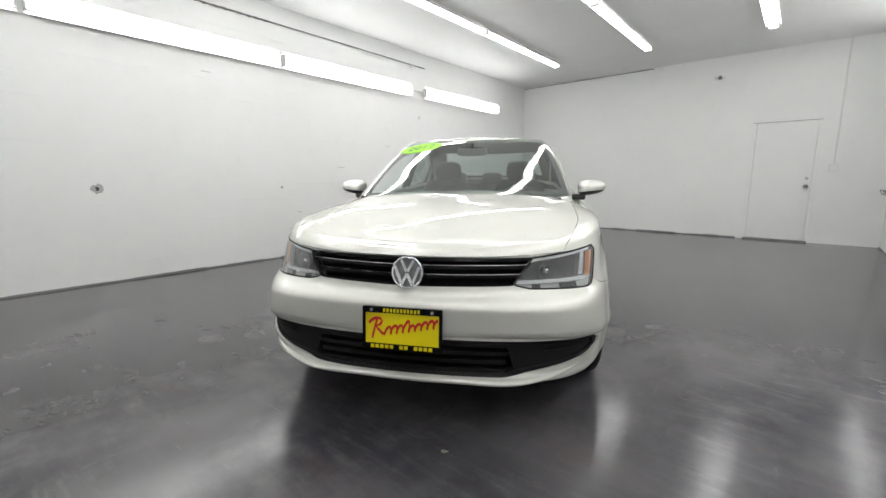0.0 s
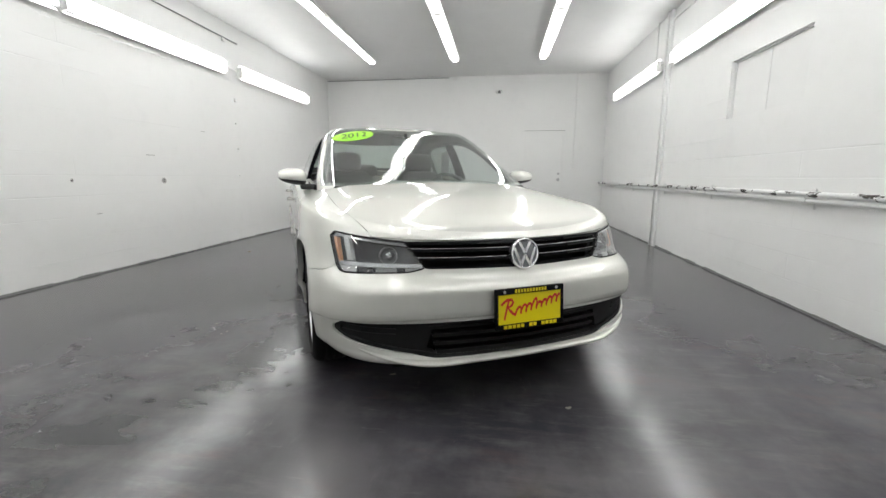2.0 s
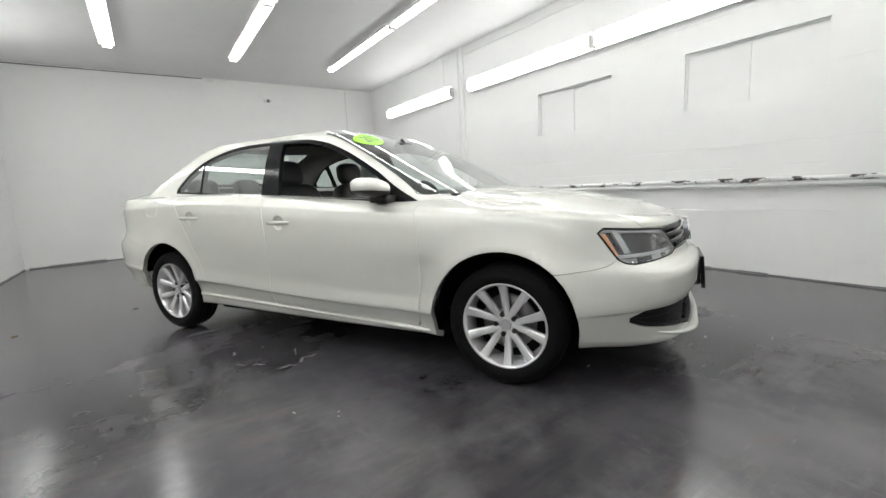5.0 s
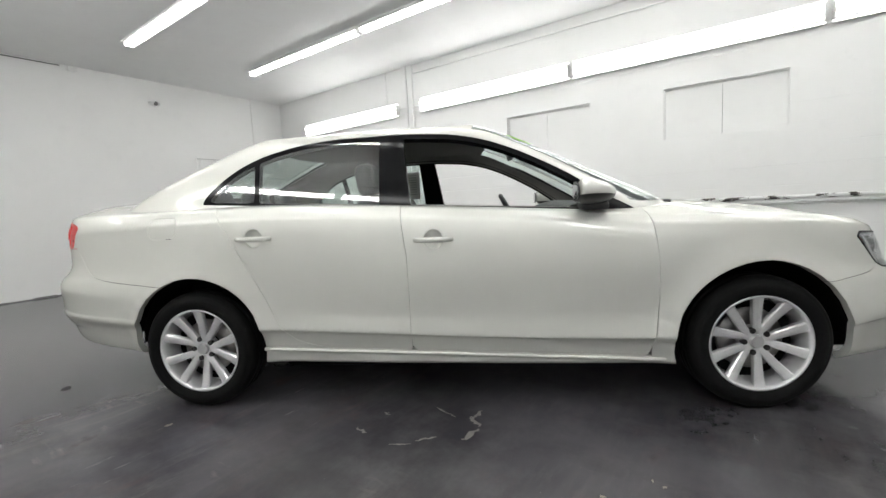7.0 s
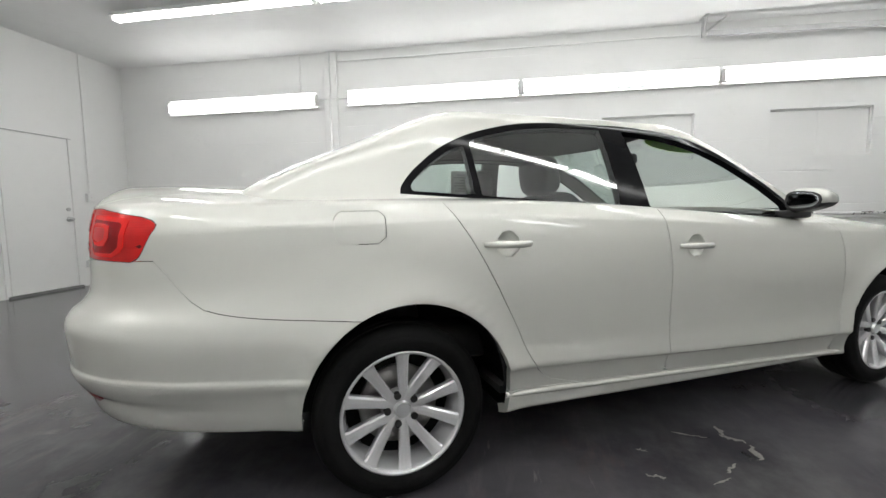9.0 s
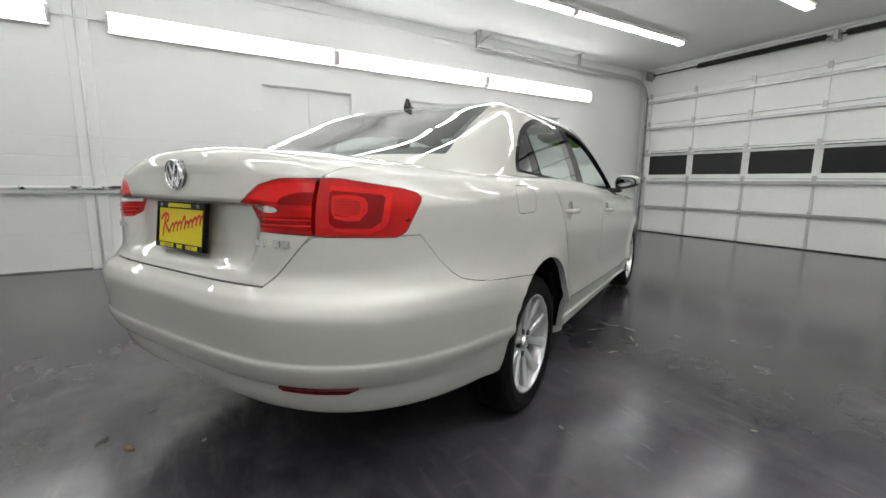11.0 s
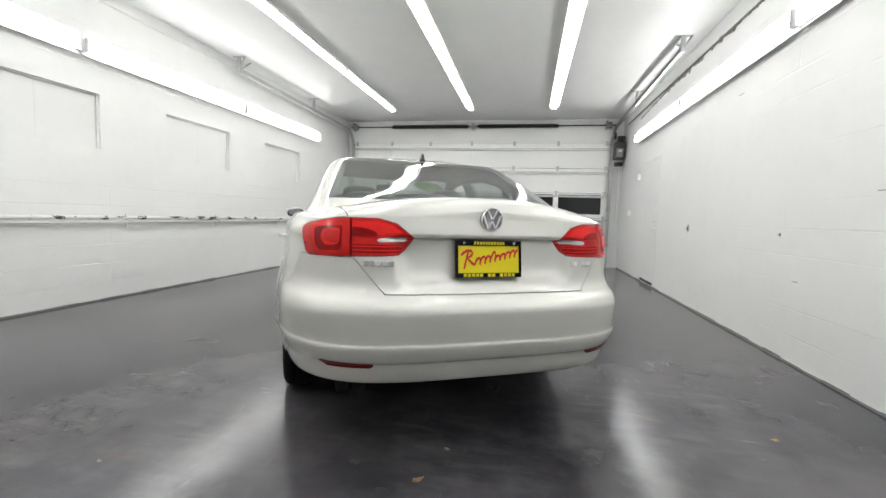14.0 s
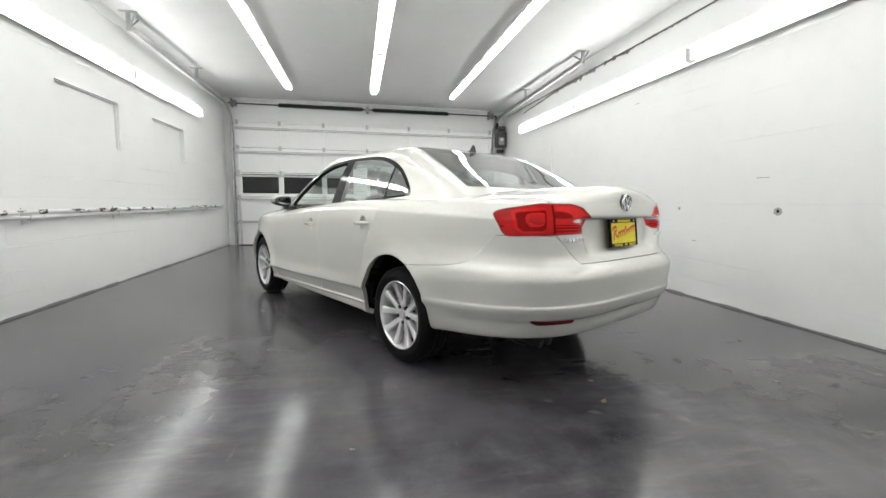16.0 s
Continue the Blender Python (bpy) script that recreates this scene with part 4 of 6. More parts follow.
def rear_angle(x, y):
    return np.degrees(np.arctan2(x / 0.885, np.maximum(y - 1.0, -0.5) / 1.40))


def between_points(p, q):
    """f(u, z) > 0 to the left of the line from p to q in a flat outline."""
    (ux, uz), (vx, vz) = p, q
    size = math.hypot(vx - ux, vz - uz)
    return lambda u, z: ((vx - ux) * (z - uz) - (vz - uz) * (u - ux)) / size


def outline(points, scale=1.0):
    """Distance-like f > 0 inside a convex outline given counter-clockwise as (u, z)."""
    pts = [(u / scale, z) for u, z in points]
    sides = [between_points(a, b) for a, b in zip(pts, pts[1:] + pts[:1])]
    return lambda u, z: np.min([s(u / scale, z) for s in sides], axis=0)


DEG = 55.0
_head = outline(((27.8, 0.638), (32.0, 0.622), (47.6, 0.611), (49.6, 0.624), (53.0, 0.754), (51.6, 0.776), (33.2, 0.7465)), DEG)
_tail = outline(((21.2, 0.931), (24.6, 0.861), (46.8, 0.846), (49.2, 0.953), (48.0, 0.975), (38.5, 1.006), (29.4, 1.004), (25.4, 0.986)), DEG)
_grille = outline(((-5.0, 0.632), (28.1, 0.636), (33.5, 0.7465), (-5.0, 0.7495)), DEG)
_mouth = outline(((-5.0, 0.270), (24.5, 0.272), (46.0, 0.338), (49.5, 0.362), (49.5, 0.386), (46.5, 0.418), (36.0, 0.425), (-5.0, 0.426)), DEG)


def headlight(x, y, z):
    return np.where(y < -1.2, _head(front_angle(x, y), z), -1)


def taillight(x, y, z):
    return np.where(y > 1.4, _tail(rear_angle(x, y), z), -1)


def grille(x, y, z):
    return np.where(y < -1.2, _grille(front_angle(x, y), z), -1)


def mouth(x, y, z):
    return np.where(y < -1.2, _mouth(front_angle(x, y), z), -1)


HOOD_EDGE = curve((-2.08, 0.50), (-1.96, 0.60), (-1.80, 0.665), (-1.5, 0.712), (-0.8, 0.722))


def hood_line(x, y, z):
    """> 0 on the hood."""
    on_top = z - curve((-2.2, 0.7505), (-2.07, 0.7505), (-1.92, 0.762), (-1.76, 0.779), (-1.3, 0.81), (-0.9, 0.83))(y)
    return np.minimum(np.minimum(HOOD_EDGE(y) - x, on_top), -1.015 + 0.23 * (x / 0.72) ** 2 - y)


def bumper_front_line(x, y, z):
    """> 0 on the front bumper."""
    top = curve((-2.2, 0.7495), (-1.98, 0.7495), (-1.88, 0.70), (-1.79, 0.612), (-1.60, 0.578))(y)
    return np.minimum(top - z, -1.3 - y)


def bumper_rear_line(x, y, z):
    """> 0 on the rear bumper."""
    side_top = curve((1.45, 0.645), (1.75, 0.675), (1.90, 0.705), (1.985, 0.78), (2.03, 0.855))(y)
    lid = np.maximum(0.712, 0.712 + (x - 0.44) * 1.22)
    return np.minimum(np.where(y > 2.03, np.minimum(0.85, lid), side_top) - z, y - 1.45)


def lid_line(x, y, z):
    """> 0 on the trunk lid."""
    low = np.maximum(0.712, 0.712 + (x - 0.44) * 1.22)
    side_x = np.where(z > 0.86, 0.562 + curve((1.7, 0.055), (2.1, 0.03), (2.3, 0.0))(y), 0.562)
    return np.minimum(np.minimum(side_x - x, z - low), y - 1.70)


DOOR_TAIL = curve((0.30, 0.56), (0.333, 0.69), (0.363, 0.785), (0.449, 0.861), (0.59, 0.928), (0.845, 1.063), (1.021, 1.175))


def door_rear_edge(z):
    return DOOR_TAIL(z)


def sill_line(y):
    """The height of the seam between the doors and the sill."""
    return 0.3045 + 0.039 * (y - 0.215)


def front_door(x, y, z):
    a = np.minimum(y + 0.865 - 0.03 * np.clip(1 - ((z - 0.6) / 0.3) ** 2, -1, 1) * -1, 0.213 - y + 0.03 * np.clip((z - 0.75) / 0.25, 0, 1))
    return np.minimum(a, np.minimum(z - sill_line(y), x - 0.70))


def rear_door(x, y, z):
    a = np.minimum(y - 0.213 - 0.03 * np.clip((z - 0.75) / 0.25, 0, 1), door_rear_edge(z) - y)
    return np.minimum(a, np.minimum(z - sill_line(y), x - 0.66))


def inside(f, gap=GAP):
    return lambda x, y, z: f(x, y, z) - gap


def off(f, gap=GAP):
    return lambda x, y, z: -f(x, y, z) - gap


def below_house(x, y, z):
    """> 0 outside the cabin's opening in the body."""
    return np.maximum(np.maximum(x - curve((-0.9, 0.715), (0.0, 0.725), (1.0, 0.70), (1.75, 0.60))(y), -0.80 - y), np.maximum(y - 1.72, 0.86 - z))




def cup(y0, z0):
    return lambda x, y, z: 0.046 - np.hypot(y - y0, z - z0) + np.where(x < 0.5, -9, 0)


def fuel_flap(x, y, z):
    return np.where(x > 0.5, 0.022 - np.hypot(np.maximum(np.abs(y - 1.452) - 0.058, 0), np.maximum(np.abs(z - 0.935) - 0.030, 0)), -1)


# side window outline
BELT = lambda y: 0.908 + 0.0640 * (y + 0.861)
LINE_TOP = curve((-0.90, 0.885), (-0.80, 0.942), (-0.69, 1.005), (-0.54, 1.108), (-0.276, 1.248), (-0.12, 1.305), (0.05, 1.338), (0.3, 1.353), (0.55, 1.352), (0.75, 1.337), (0.95, 1.295), (1.10, 1.235), (1.22, 1.150), (1.285, 1.085), (1.325, 1.02))


def day_opening(x, y, z):
    return np.where(x > 0.45, np.minimum(z - BELT(y), LINE_TOP(y) - z), -1)


def pane_zone(x, y, z):
    slope = np.abs(LINE_TOP(y + 0.01) - LINE_TOP(y - 0.01)) / 0.02
    return np.where(x > 0.45, np.minimum(z - BELT(y) - 0.012, LINE_TOP(y) - z - 0.026 * np.sqrt(1 + slope**2)), -1)


def pillar_front(z):
    return 0.222 + (z - 0.982) * 0.135


def pillar_rear(z):
    return 0.347 + (z - 0.996) * 0.04


def front_pane(x, y, z):
    return np.minimum(pane_zone(x, y, z), np.minimum(pillar_front(z) - y - 0.018, y + 0.66))


def rear_pane(x, y, z):
    return np.minimum(pane_zone(x, y, z), np.minimum(y - pillar_rear(z) - 0.012, 0.985 + (z - 1.03) * 0.1 - y))


def quarter_pane(x, y, z):
    return np.minimum(pane_zone(x, y, z), y - 1.012 - (z - 1.03) * 0.1)


def windscreen(x, y, z):
    return np.where(y < 0.05, np.minimum(np.minimum(0.716 - 0.36 * (z - 1.0) - x, z - 0.955), -0.155 + 0.06 * (x / 0.6) ** 2 - y), -1)


def rear_screen(x, y, z):
    return np.where(y > 0.9, np.minimum(np.minimum(0.640 - 0.42 * (z - 1.09) - x, z - 1.098), y - 1.125 + 0.05 * (x / 0.5) ** 2), -1)

CAR = thing("sedan_car", "silver beige four-door sedan with black window trim, parked on concrete", "car", pose(0, 0, 0, 0, 0, 28.2))


def pair(name, skin, material, parents=(None, None), label="", fold=0.014):
    """The same panel on the car's two sides; the second one is the car's right side."""
    return [panel(name, s, material, p or CAR, label, fold) for s, p in zip((skin, mirrored(skin)), parents)]


def shade_free(ob):
    ob.visible_shadow = False
    return ob


# painted body
BASE = clip(BODY_SKIN, outside_arches)
hood = panel("hood", whole(cut(BASE, inside(hood_line), lambda x, y, z: -0.7 - y)), M_PAINT, CAR, "smooth silver beige hood")
panel("front_bumper", whole(cut(BASE, inside(bumper_front_line), off(headlight), off(grille, 0.0), off(mouth, 0.0))), M_PAINT, CAR, "silver beige front bumper with a wide black lower opening", 0.03)
panel("rear_bumper", whole(cut(BASE, inside(bumper_rear_line), off(taillight))), M_PAINT, CAR, "smooth silver beige rear bumper", 0.03)
pair("front_fender", cut(BASE, off(hood_line), off(bumper_front_line), off(headlight), lambda x, y, z: -front_door(x, y, np.maximum(z, sill_line(y) + 0.001)) - GAP, lambda x, y, z: -0.80 - y + np.where(z > 0.85, 0.03, -0.068), below_house), M_PAINT, fold=0.03)
doors_f = pair("front_door", cut(BASE, inside(front_door), below_house, off(cup(0.085, 0.827), 0)), M_PAINT, label="silver beige front door with its window lowered")
doors_r = pair("rear_door", cut(BASE, inside(rear_door), below_house, off(cup(0.953, 0.866), 0)), M_PAINT, label="silver beige rear door with tinted glass", fold=0.03)
quarter = cut(BASE, lambda x, y, z: y - door_rear_edge(np.maximum(z, 0.30)) - GAP, lambda x, y, z: np.maximum(z - sill_line(y) - GAP, y - 0.97), off(bumper_rear_line), off(lid_line), off(taillight), below_house)
panel("rear_quarter_panel", quarter, M_PAINT, CAR, "", 0.03)
quarter_right = panel("rear_quarter_panel", mirrored(clip(quarter, off(fuel_flap, 0.001))), M_PAINT, CAR, "", 0.03)
panel("fuel_flap", mirrored(clip(quarter, inside(fuel_flap, 0.0012))), M_PAINT, quarter_right, "", 0.01)
lid = panel("trunk_lid", whole(cut(BASE, inside(lid_line, 0.003), off(taillight), lambda x, y, z: y - 1.74)), M_PAINT, CAR, "silver beige trunk lid")
sills = pair("rocker_sill", cut(BASE, lambda x, y, z: sill_line(y) - GAP - z, lambda x, y, z: y + 0.868, lambda x, y, z: 0.97 - y), M_PAINT, fold=0.03)
near = BODY_SKIN[0][(np.abs(BODY_SKIN[0][:, 1]) < 1.05) & (np.abs(BODY_SKIN[0][:, 2] - 0.29) < 0.045) & (BODY_SKIN[0][:, 0] > 0.6)]
terms = lambda y, z: np.stack([np.ones_like(y), y, y * y, y ** 3, z, z * z, y * z], -1)
SIDE_FIT = np.linalg.lstsq(terms(near[:, 1], near[:, 2]), near[:, 0], rcond=None)[0]
for sill, s in zip(sills, (1, -1)):
    bm = bmesh.new()
    rings = []
    for y in np.linspace(-0.925, 0.955, 40):
        z = sill_line(y) - 0.0155
        ring = []
        for k in range(9):
            a = math.radians(100 - 25 * k)
            zz = z + 0.0105 * math.sin(a)
            x = float(terms(np.float64(y), np.float64(zz)) @ SIDE_FIT) - 0.003 + 0.0145 * max(0.0, math.cos(a)) ** 0.8
            ring.append(bm.verts.new((s * x, y, zz)))
        rings.append(ring)
    for p, q in zip(rings, rings[1:]):
        for i in range(8):
            bm.faces.new((p[i], p[i + 1], q[i + 1], q[i]))
    bmesh.ops.recalc_face_normals(bm, faces=bm.faces)
    part("sill_ridge", bm, M_PAINT, sill, "", True)
roof = panel("roof_shell", whole(cut(HOUSE_SKIN, off(day_opening, 0.001), off(windscreen, 0.001), off(rear_screen, 0.001))), M_PAINT, CAR, "silver beige roof with its pillars", 0.02)

# near-black sheet colouring in the shade behind the gaps, wheel housings and floor
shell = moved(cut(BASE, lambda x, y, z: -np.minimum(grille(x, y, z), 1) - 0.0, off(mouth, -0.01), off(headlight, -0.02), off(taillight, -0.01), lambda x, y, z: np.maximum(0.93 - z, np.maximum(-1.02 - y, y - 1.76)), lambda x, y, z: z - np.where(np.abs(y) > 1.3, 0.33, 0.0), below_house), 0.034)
panel("gap_shade_sheet", whole(shell), M_SHELL, CAR, "", 0.0)
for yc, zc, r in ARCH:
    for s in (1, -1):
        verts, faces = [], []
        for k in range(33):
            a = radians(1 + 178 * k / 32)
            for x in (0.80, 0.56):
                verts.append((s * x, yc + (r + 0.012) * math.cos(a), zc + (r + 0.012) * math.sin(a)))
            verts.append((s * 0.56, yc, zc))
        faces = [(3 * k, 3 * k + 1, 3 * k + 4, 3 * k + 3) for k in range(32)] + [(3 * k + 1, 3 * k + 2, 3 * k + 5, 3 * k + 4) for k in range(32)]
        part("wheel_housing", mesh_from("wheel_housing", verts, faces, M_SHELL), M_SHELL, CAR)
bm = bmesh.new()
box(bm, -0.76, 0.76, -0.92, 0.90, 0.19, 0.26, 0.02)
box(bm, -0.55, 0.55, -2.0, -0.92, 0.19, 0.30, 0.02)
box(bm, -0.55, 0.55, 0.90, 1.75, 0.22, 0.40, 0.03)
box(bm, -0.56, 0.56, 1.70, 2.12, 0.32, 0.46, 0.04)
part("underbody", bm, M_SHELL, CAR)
part("cowl", boxed(-0.66, 0.66, -1.03, -0.80, 0.90, 0.955, bevel=0.01), M_SATINB, CAR)

# glasshouse: black surround, panes, lining
pair("window_surround", cut(HOUSE_SKIN, day_opening, off(front_pane, 0), off(rear_pane, 0), off(quarter_pane, 0)), M_GLOSSB, label="gloss black window surround", fold=0.03)
for s in pair("rear_side_window", cut(HOUSE_SKIN, rear_pane), M_GLASS, fold=0.0):
    shade_free(s)
for s in pair("quarter_window", cut(HOUSE_SKIN, quarter_pane), M_GLASS, fold=0.0):
    shade_free(s)
screen = shade_free(panel("windscreen", whole(cut(HOUSE_SKIN, windscreen)), M_GLASS, CAR, "clear raked windscreen", 0.0))
shade_free(panel("rear_window", whole(cut(HOUSE_SKIN, rear_screen)), M_GLASS, CAR, "tinted sloping rear window", 0.0))
panel("windscreen_seal", whole(moved(cut(HOUSE_SKIN, lambda x, y, z: windscreen(x, y, z) + 0.004, lambda x, y, z: np.where(z > 1.25, 0.006, 0.020) - windscreen(x, y, z)), 0.004)), M_SATINB, CAR, "", 0.0)
panel("rear_window_seal", whole(moved(cut(HOUSE_SKIN, lambda x, y, z: rear_screen(x, y, z) + 0.004, lambda x, y, z: 0.022 - rear_screen(x, y, z)), 0.004)), M_SATINB, CAR, "", 0.0)
panel("headliner", whole(moved(cut(HOUSE_SKIN, off(day_opening, -0.02), off(windscreen, -0.02), off(rear_screen, -0.02), lambda x, y, z: z - 0.94), 0.022)), M_HEADLINE, CAR, "grey cloth headliner", 0.0)
pair("door_lining", moved(cut(BODY_SKIN, lambda x, y, z: np.minimum(y + 0.86, 0.93 - y), lambda x, y, z: z - 0.32, lambda x, y, z: x - 0.55), 0.07), M_CABIN, fold=0.0)


SKIN_V = BODY_SKIN[0]
SKIN_A = front_angle(SKIN_V[:, 0], SKIN_V[:, 1]) / DEG


def nose_point(angle, z):
    """A place on the car's nose and its outward direction."""
    d = (SKIN_A - angle / DEG) ** 2 + (SKIN_V[:, 2] - z) ** 2 + np.where(SKIN_V[:, 1] < -1.3, 0, 9)
    near = np.argsort(d)[:10]
    a = np.c_[SKIN_A[near] - angle / DEG, SKIN_V[near, 2] - z, np.ones(10)]
    fit = np.linalg.lstsq(a, SKIN_V[near], rcond=None)[0][2]
    return fit[:3], fit[3:] / np.linalg.norm(fit[3:])


# ---- lamps ----
def lamp_bowl(skin, depth, shift):
    """The skin's outline pulled back into the car as a bowl."""
    v, faces = skin
    v = v.copy()
    mid = v[:, :3].mean(0)
    v[:, :3] = mid + (v[:, :3] - mid) * 0.985 + Vector(shift) * depth
    return v, faces


half = cut(BODY_SKIN, inside(headlight))
for s, skin in ((1, half), (-1, mirrored(half))):
    lens = shade_free(panel("headlight", skin, M_LENS, CAR, "clear headlight with a chrome reflector and amber corner", 0.0))
    back = cut(BODY_SKIN, headlight)
    back = back if s > 0 else mirrored(back)
    panel("lamp_housing", lamp_bowl(back, 1.0, (-0.02 * s, 0.060, 0.0)), M_LAMPDK, lens, "dark lamp interior", 0.0)
    rim = moved(cut(BODY_SKIN, headlight, lambda x, y, z: np.where(z > 0.70, 0.0060, 0.0045) - headlight(x, y, z)), -0.0015)
    panel("lamp_rim", rim if s > 0 else mirrored(rim), M_GRILLE, lens, "", 0.018)
    both = (lambda k: k) if s > 0 else mirrored
    lean = lambda x, y, z, a: front_angle(x, y) / DEG - (a + (z - 0.69) * 20) / DEG
    corner = moved(cut(BODY_SKIN, inside(headlight, 0.011), lambda x, y, z: lean(x, y, z, 50.0), lambda x, y, z: np.minimum(z - 0.652, 0.752 - z)), 0.010)
    panel("amber_reflector", both(corner), M_AMBER, lens, "amber corner reflector", 0.02)
    wedge = moved(cut(BODY_SKIN, inside(headlight, 0.010), lambda x, y, z: lean(x, y, z, 46.6), lambda x, y, z: -lean(x, y, z, 48.2), lambda x, y, z: z - 0.662), 0.020)
    panel("chrome_wedge", both(wedge), M_LAMPIN, lens, "bright chrome strip", 0.02)
    brow = moved(cut(BODY_SKIN, inside(headlight, 0.005), lambda x, y, z: 0.016 - headlight(x, y, z), lambda x, y, z: z - 0.728), 0.012)
    panel("chrome_brow", both(brow), M_LAMPIN, lens, "", 0.012)
    shelf = moved(cut(BODY_SKIN, inside(headlight, 0.006), lambda x, y, z: 0.657 - z, lambda x, y, z: z - 0.642), 0.012)
    panel("lamp_shelf", both(shelf), M_LAMPIN, lens, "", 0.035)
    tray = moved(cut(BODY_SKIN, inside(headlight, 0.005), lambda x, y, z: 0.640 - z), 0.022)
    panel("lamp_tray", both(tray), M_TRAY, lens, "dull grey lamp tray", 0.02)
    for a0, a1 in ((33.0, 35.0), (40.0, 44.5)):
        block = moved(cut(tray, lambda x, y, z: front_angle(x, y) / DEG - a0 / DEG, lambda x, y, z: a1 / DEG - front_angle(x, y) / DEG), -0.006)
        panel("tray_block", both(block), M_LAMPDK, lens, "", 0.01)
    for angle, height, r in ((37.6, 0.698, 0.036),):
        p, q = nose_point(angle, height)
        p = p - 0.048 * q
        bm = bmesh.new()
        m = look((s * p[0], p[1], p[2]), (s * (p[0] + 0.30), p[1] - 1.0, p[2] - 0.02))
        for k in range(24):
            a, b = 2 * math.pi * k / 24, 2 * math.pi * (k + 1) / 24
            prof = ((r * 1.1, -0.026), (r, -0.03), (r * 0.92, -0.024), (r * 0.7, 0.008), (0.001, 0.02))
            prev = None
            for pr, pz in prof:
                now = [bm.verts.new(m @ Vector((pr * math.cos(t), pr * math.sin(t), pz))) for t in (a, b)]
                if prev:
                    bm.faces.new((prev[0], prev[1], now[1], now[0]))
                prev = now
        bmesh.ops.remove_doubles(bm, verts=bm.verts, dist=0.0004)
        part("reflector", bm, M_BOWL, lens, "smoky lamp reflector", True)
        bm = bmesh.new()
        bmesh.ops.create_uvsphere(bm, u_segments=16, v_segments=10, radius=r * 0.42, matrix=m @ Matrix.Translation((0, 0, -0.010)))
        part("bulb_cover", bm, M_CHROME, lens, "", True)

half = cut(BODY_SKIN, inside(taillight))
SPLIT = 0.562
for s in (1, -1):
    lamp = None
    for name, zone in (("taillight", lambda x, y, z: x - SPLIT - 0.0045), ("lid_taillight", lambda x, y, z: SPLIT - 0.0045 - x)):
        skin = clip(half, zone)
        lamp = panel(name, skin if s > 0 else mirrored(skin), M_RED, CAR, "glossy red tail lamp", 0.03)
        both = (lambda k: k) if s > 0 else mirrored

        def zone_of(*points):
            f = outline(points, DEG)
            return lambda x, y, z: f(rear_angle(x, y), z)

        if name == "taillight":
            outer = zone_of((37.4, 0.862), (43.6, 0.860), (44.8, 0.880), (45.4, 0.975), (37.4, 0.988))
            hollow = zone_of((37.4, 0.874), (43.0, 0.872), (44.0, 0.885), (44.5, 0.962), (37.4, 0.974))
            panel("light_guide", both(moved(cut(half, outer, off(hollow, 0.0), zone), -0.0022)), M_REDLT, lamp, "brighter red ring inside the lamp", 0.006)
            panel("inner_field", both(moved(cut(half, hollow, zone), -0.0010)), M_REDMD, lamp, "darker red field", 0.004)
            ring_out = zone_of((37.8, 0.893), (41.4, 0.893), (42.3, 0.902), (42.3, 0.958), (37.8, 0.964))
            ring_in = zone_of((38.0, 0.904), (40.9, 0.904), (41.4, 0.910), (41.4, 0.949), (38.0, 0.954))
            panel("light_guide", both(moved(cut(half, ring_out, off(ring_in, 0.0), zone), -0.0030)), M_REDLT, lamp, "brighter red square ring", 0.006)
            panel("ring_field", both(moved(cut(half, ring_in, zone), -0.0020)), M_RED, lamp, "", 0.004)
            panel("lamp_rib", both(moved(cut(half, zone_of((38.2, 0.878), (43.0, 0.878), (43.0, 0.886), (38.2, 0.886)), zone), -0.0030)), M_REDDK, lamp, "", 0.004)
            panel("side_marker", both(moved(cut(half, zone_of((46.2, 0.888), (47.6, 0.886), (47.6, 0.905), (46.2, 0.907))), -0.002)), M_REDDK, lamp, "dark red side marker", 0.004)
        else:
            bright = zone_of((23.6, 0.945), (35.2, 0.940), (36.2, 0.962), (36.2, 0.992), (29.6, 0.992), (26.4, 0.980))
            panel("bright_field", both(moved(cut(half, bright, zone), -0.0014)), M_REDLT, lamp, "brighter red upper field", 0.004)
            dee = lambda x, y, z: 1 - ((rear_angle(x, y) - 34.5) / 5.0) ** 2 - ((z - 0.938) / 0.030) ** 2
            panel("inner_field", both(moved(cut(half, dee, lambda x, y, z: z - 0.935, zone), -0.0024)), M_REDMD, lamp, "darker red field", 0.004)
            low = zone_of((24.6, 0.872), (36.0, 0.866), (36.0, 0.905), (23.6, 0.905))
            panel("inner_field", both(moved(cut(half, low, zone), -0.0012)), M_REDMD, lamp, "", 0.004)
            for z0 in (0.878, 0.893):
                panel("lamp_rib", both(moved(cut(half, low, zone, lambda x, y, z: z - z0, lambda x, y, z: z0 + 0.004 - z), -0.0026)), M_REDLT, lamp, "", 0.003)
            strip = zone_of((22.6, 0.930), (23.6, 0.914), (29.6, 0.912), (30.0, 0.917), (28.6, 0.931))
            panel("reverse_lamp", both(moved(cut(half, strip), -0.003)), M_LAMPIN, lamp, "clear reversing lamp strip", 0.004)
    rim = moved(cut(BODY_SKIN, lambda x, y, z: taillight(x, y, z) + 0.002, lambda x, y, z: 0.006 - taillight(x, y, z)), 0.002)
    panel("lamp_seal", rim if s > 0 else mirrored(rim), M_SATINB, lamp, "", 0.0)
    bar = cut(BODY_SKIN, lambda x, y, z: outline(((29.6, 0.424), (40.0, 0.418), (41.6, 0.442), (29.0, 0.441)), DEG)(np.where(y > 1.4, rear_angle(x, y), -90), z))
    bar = moved(bar, -0.004)
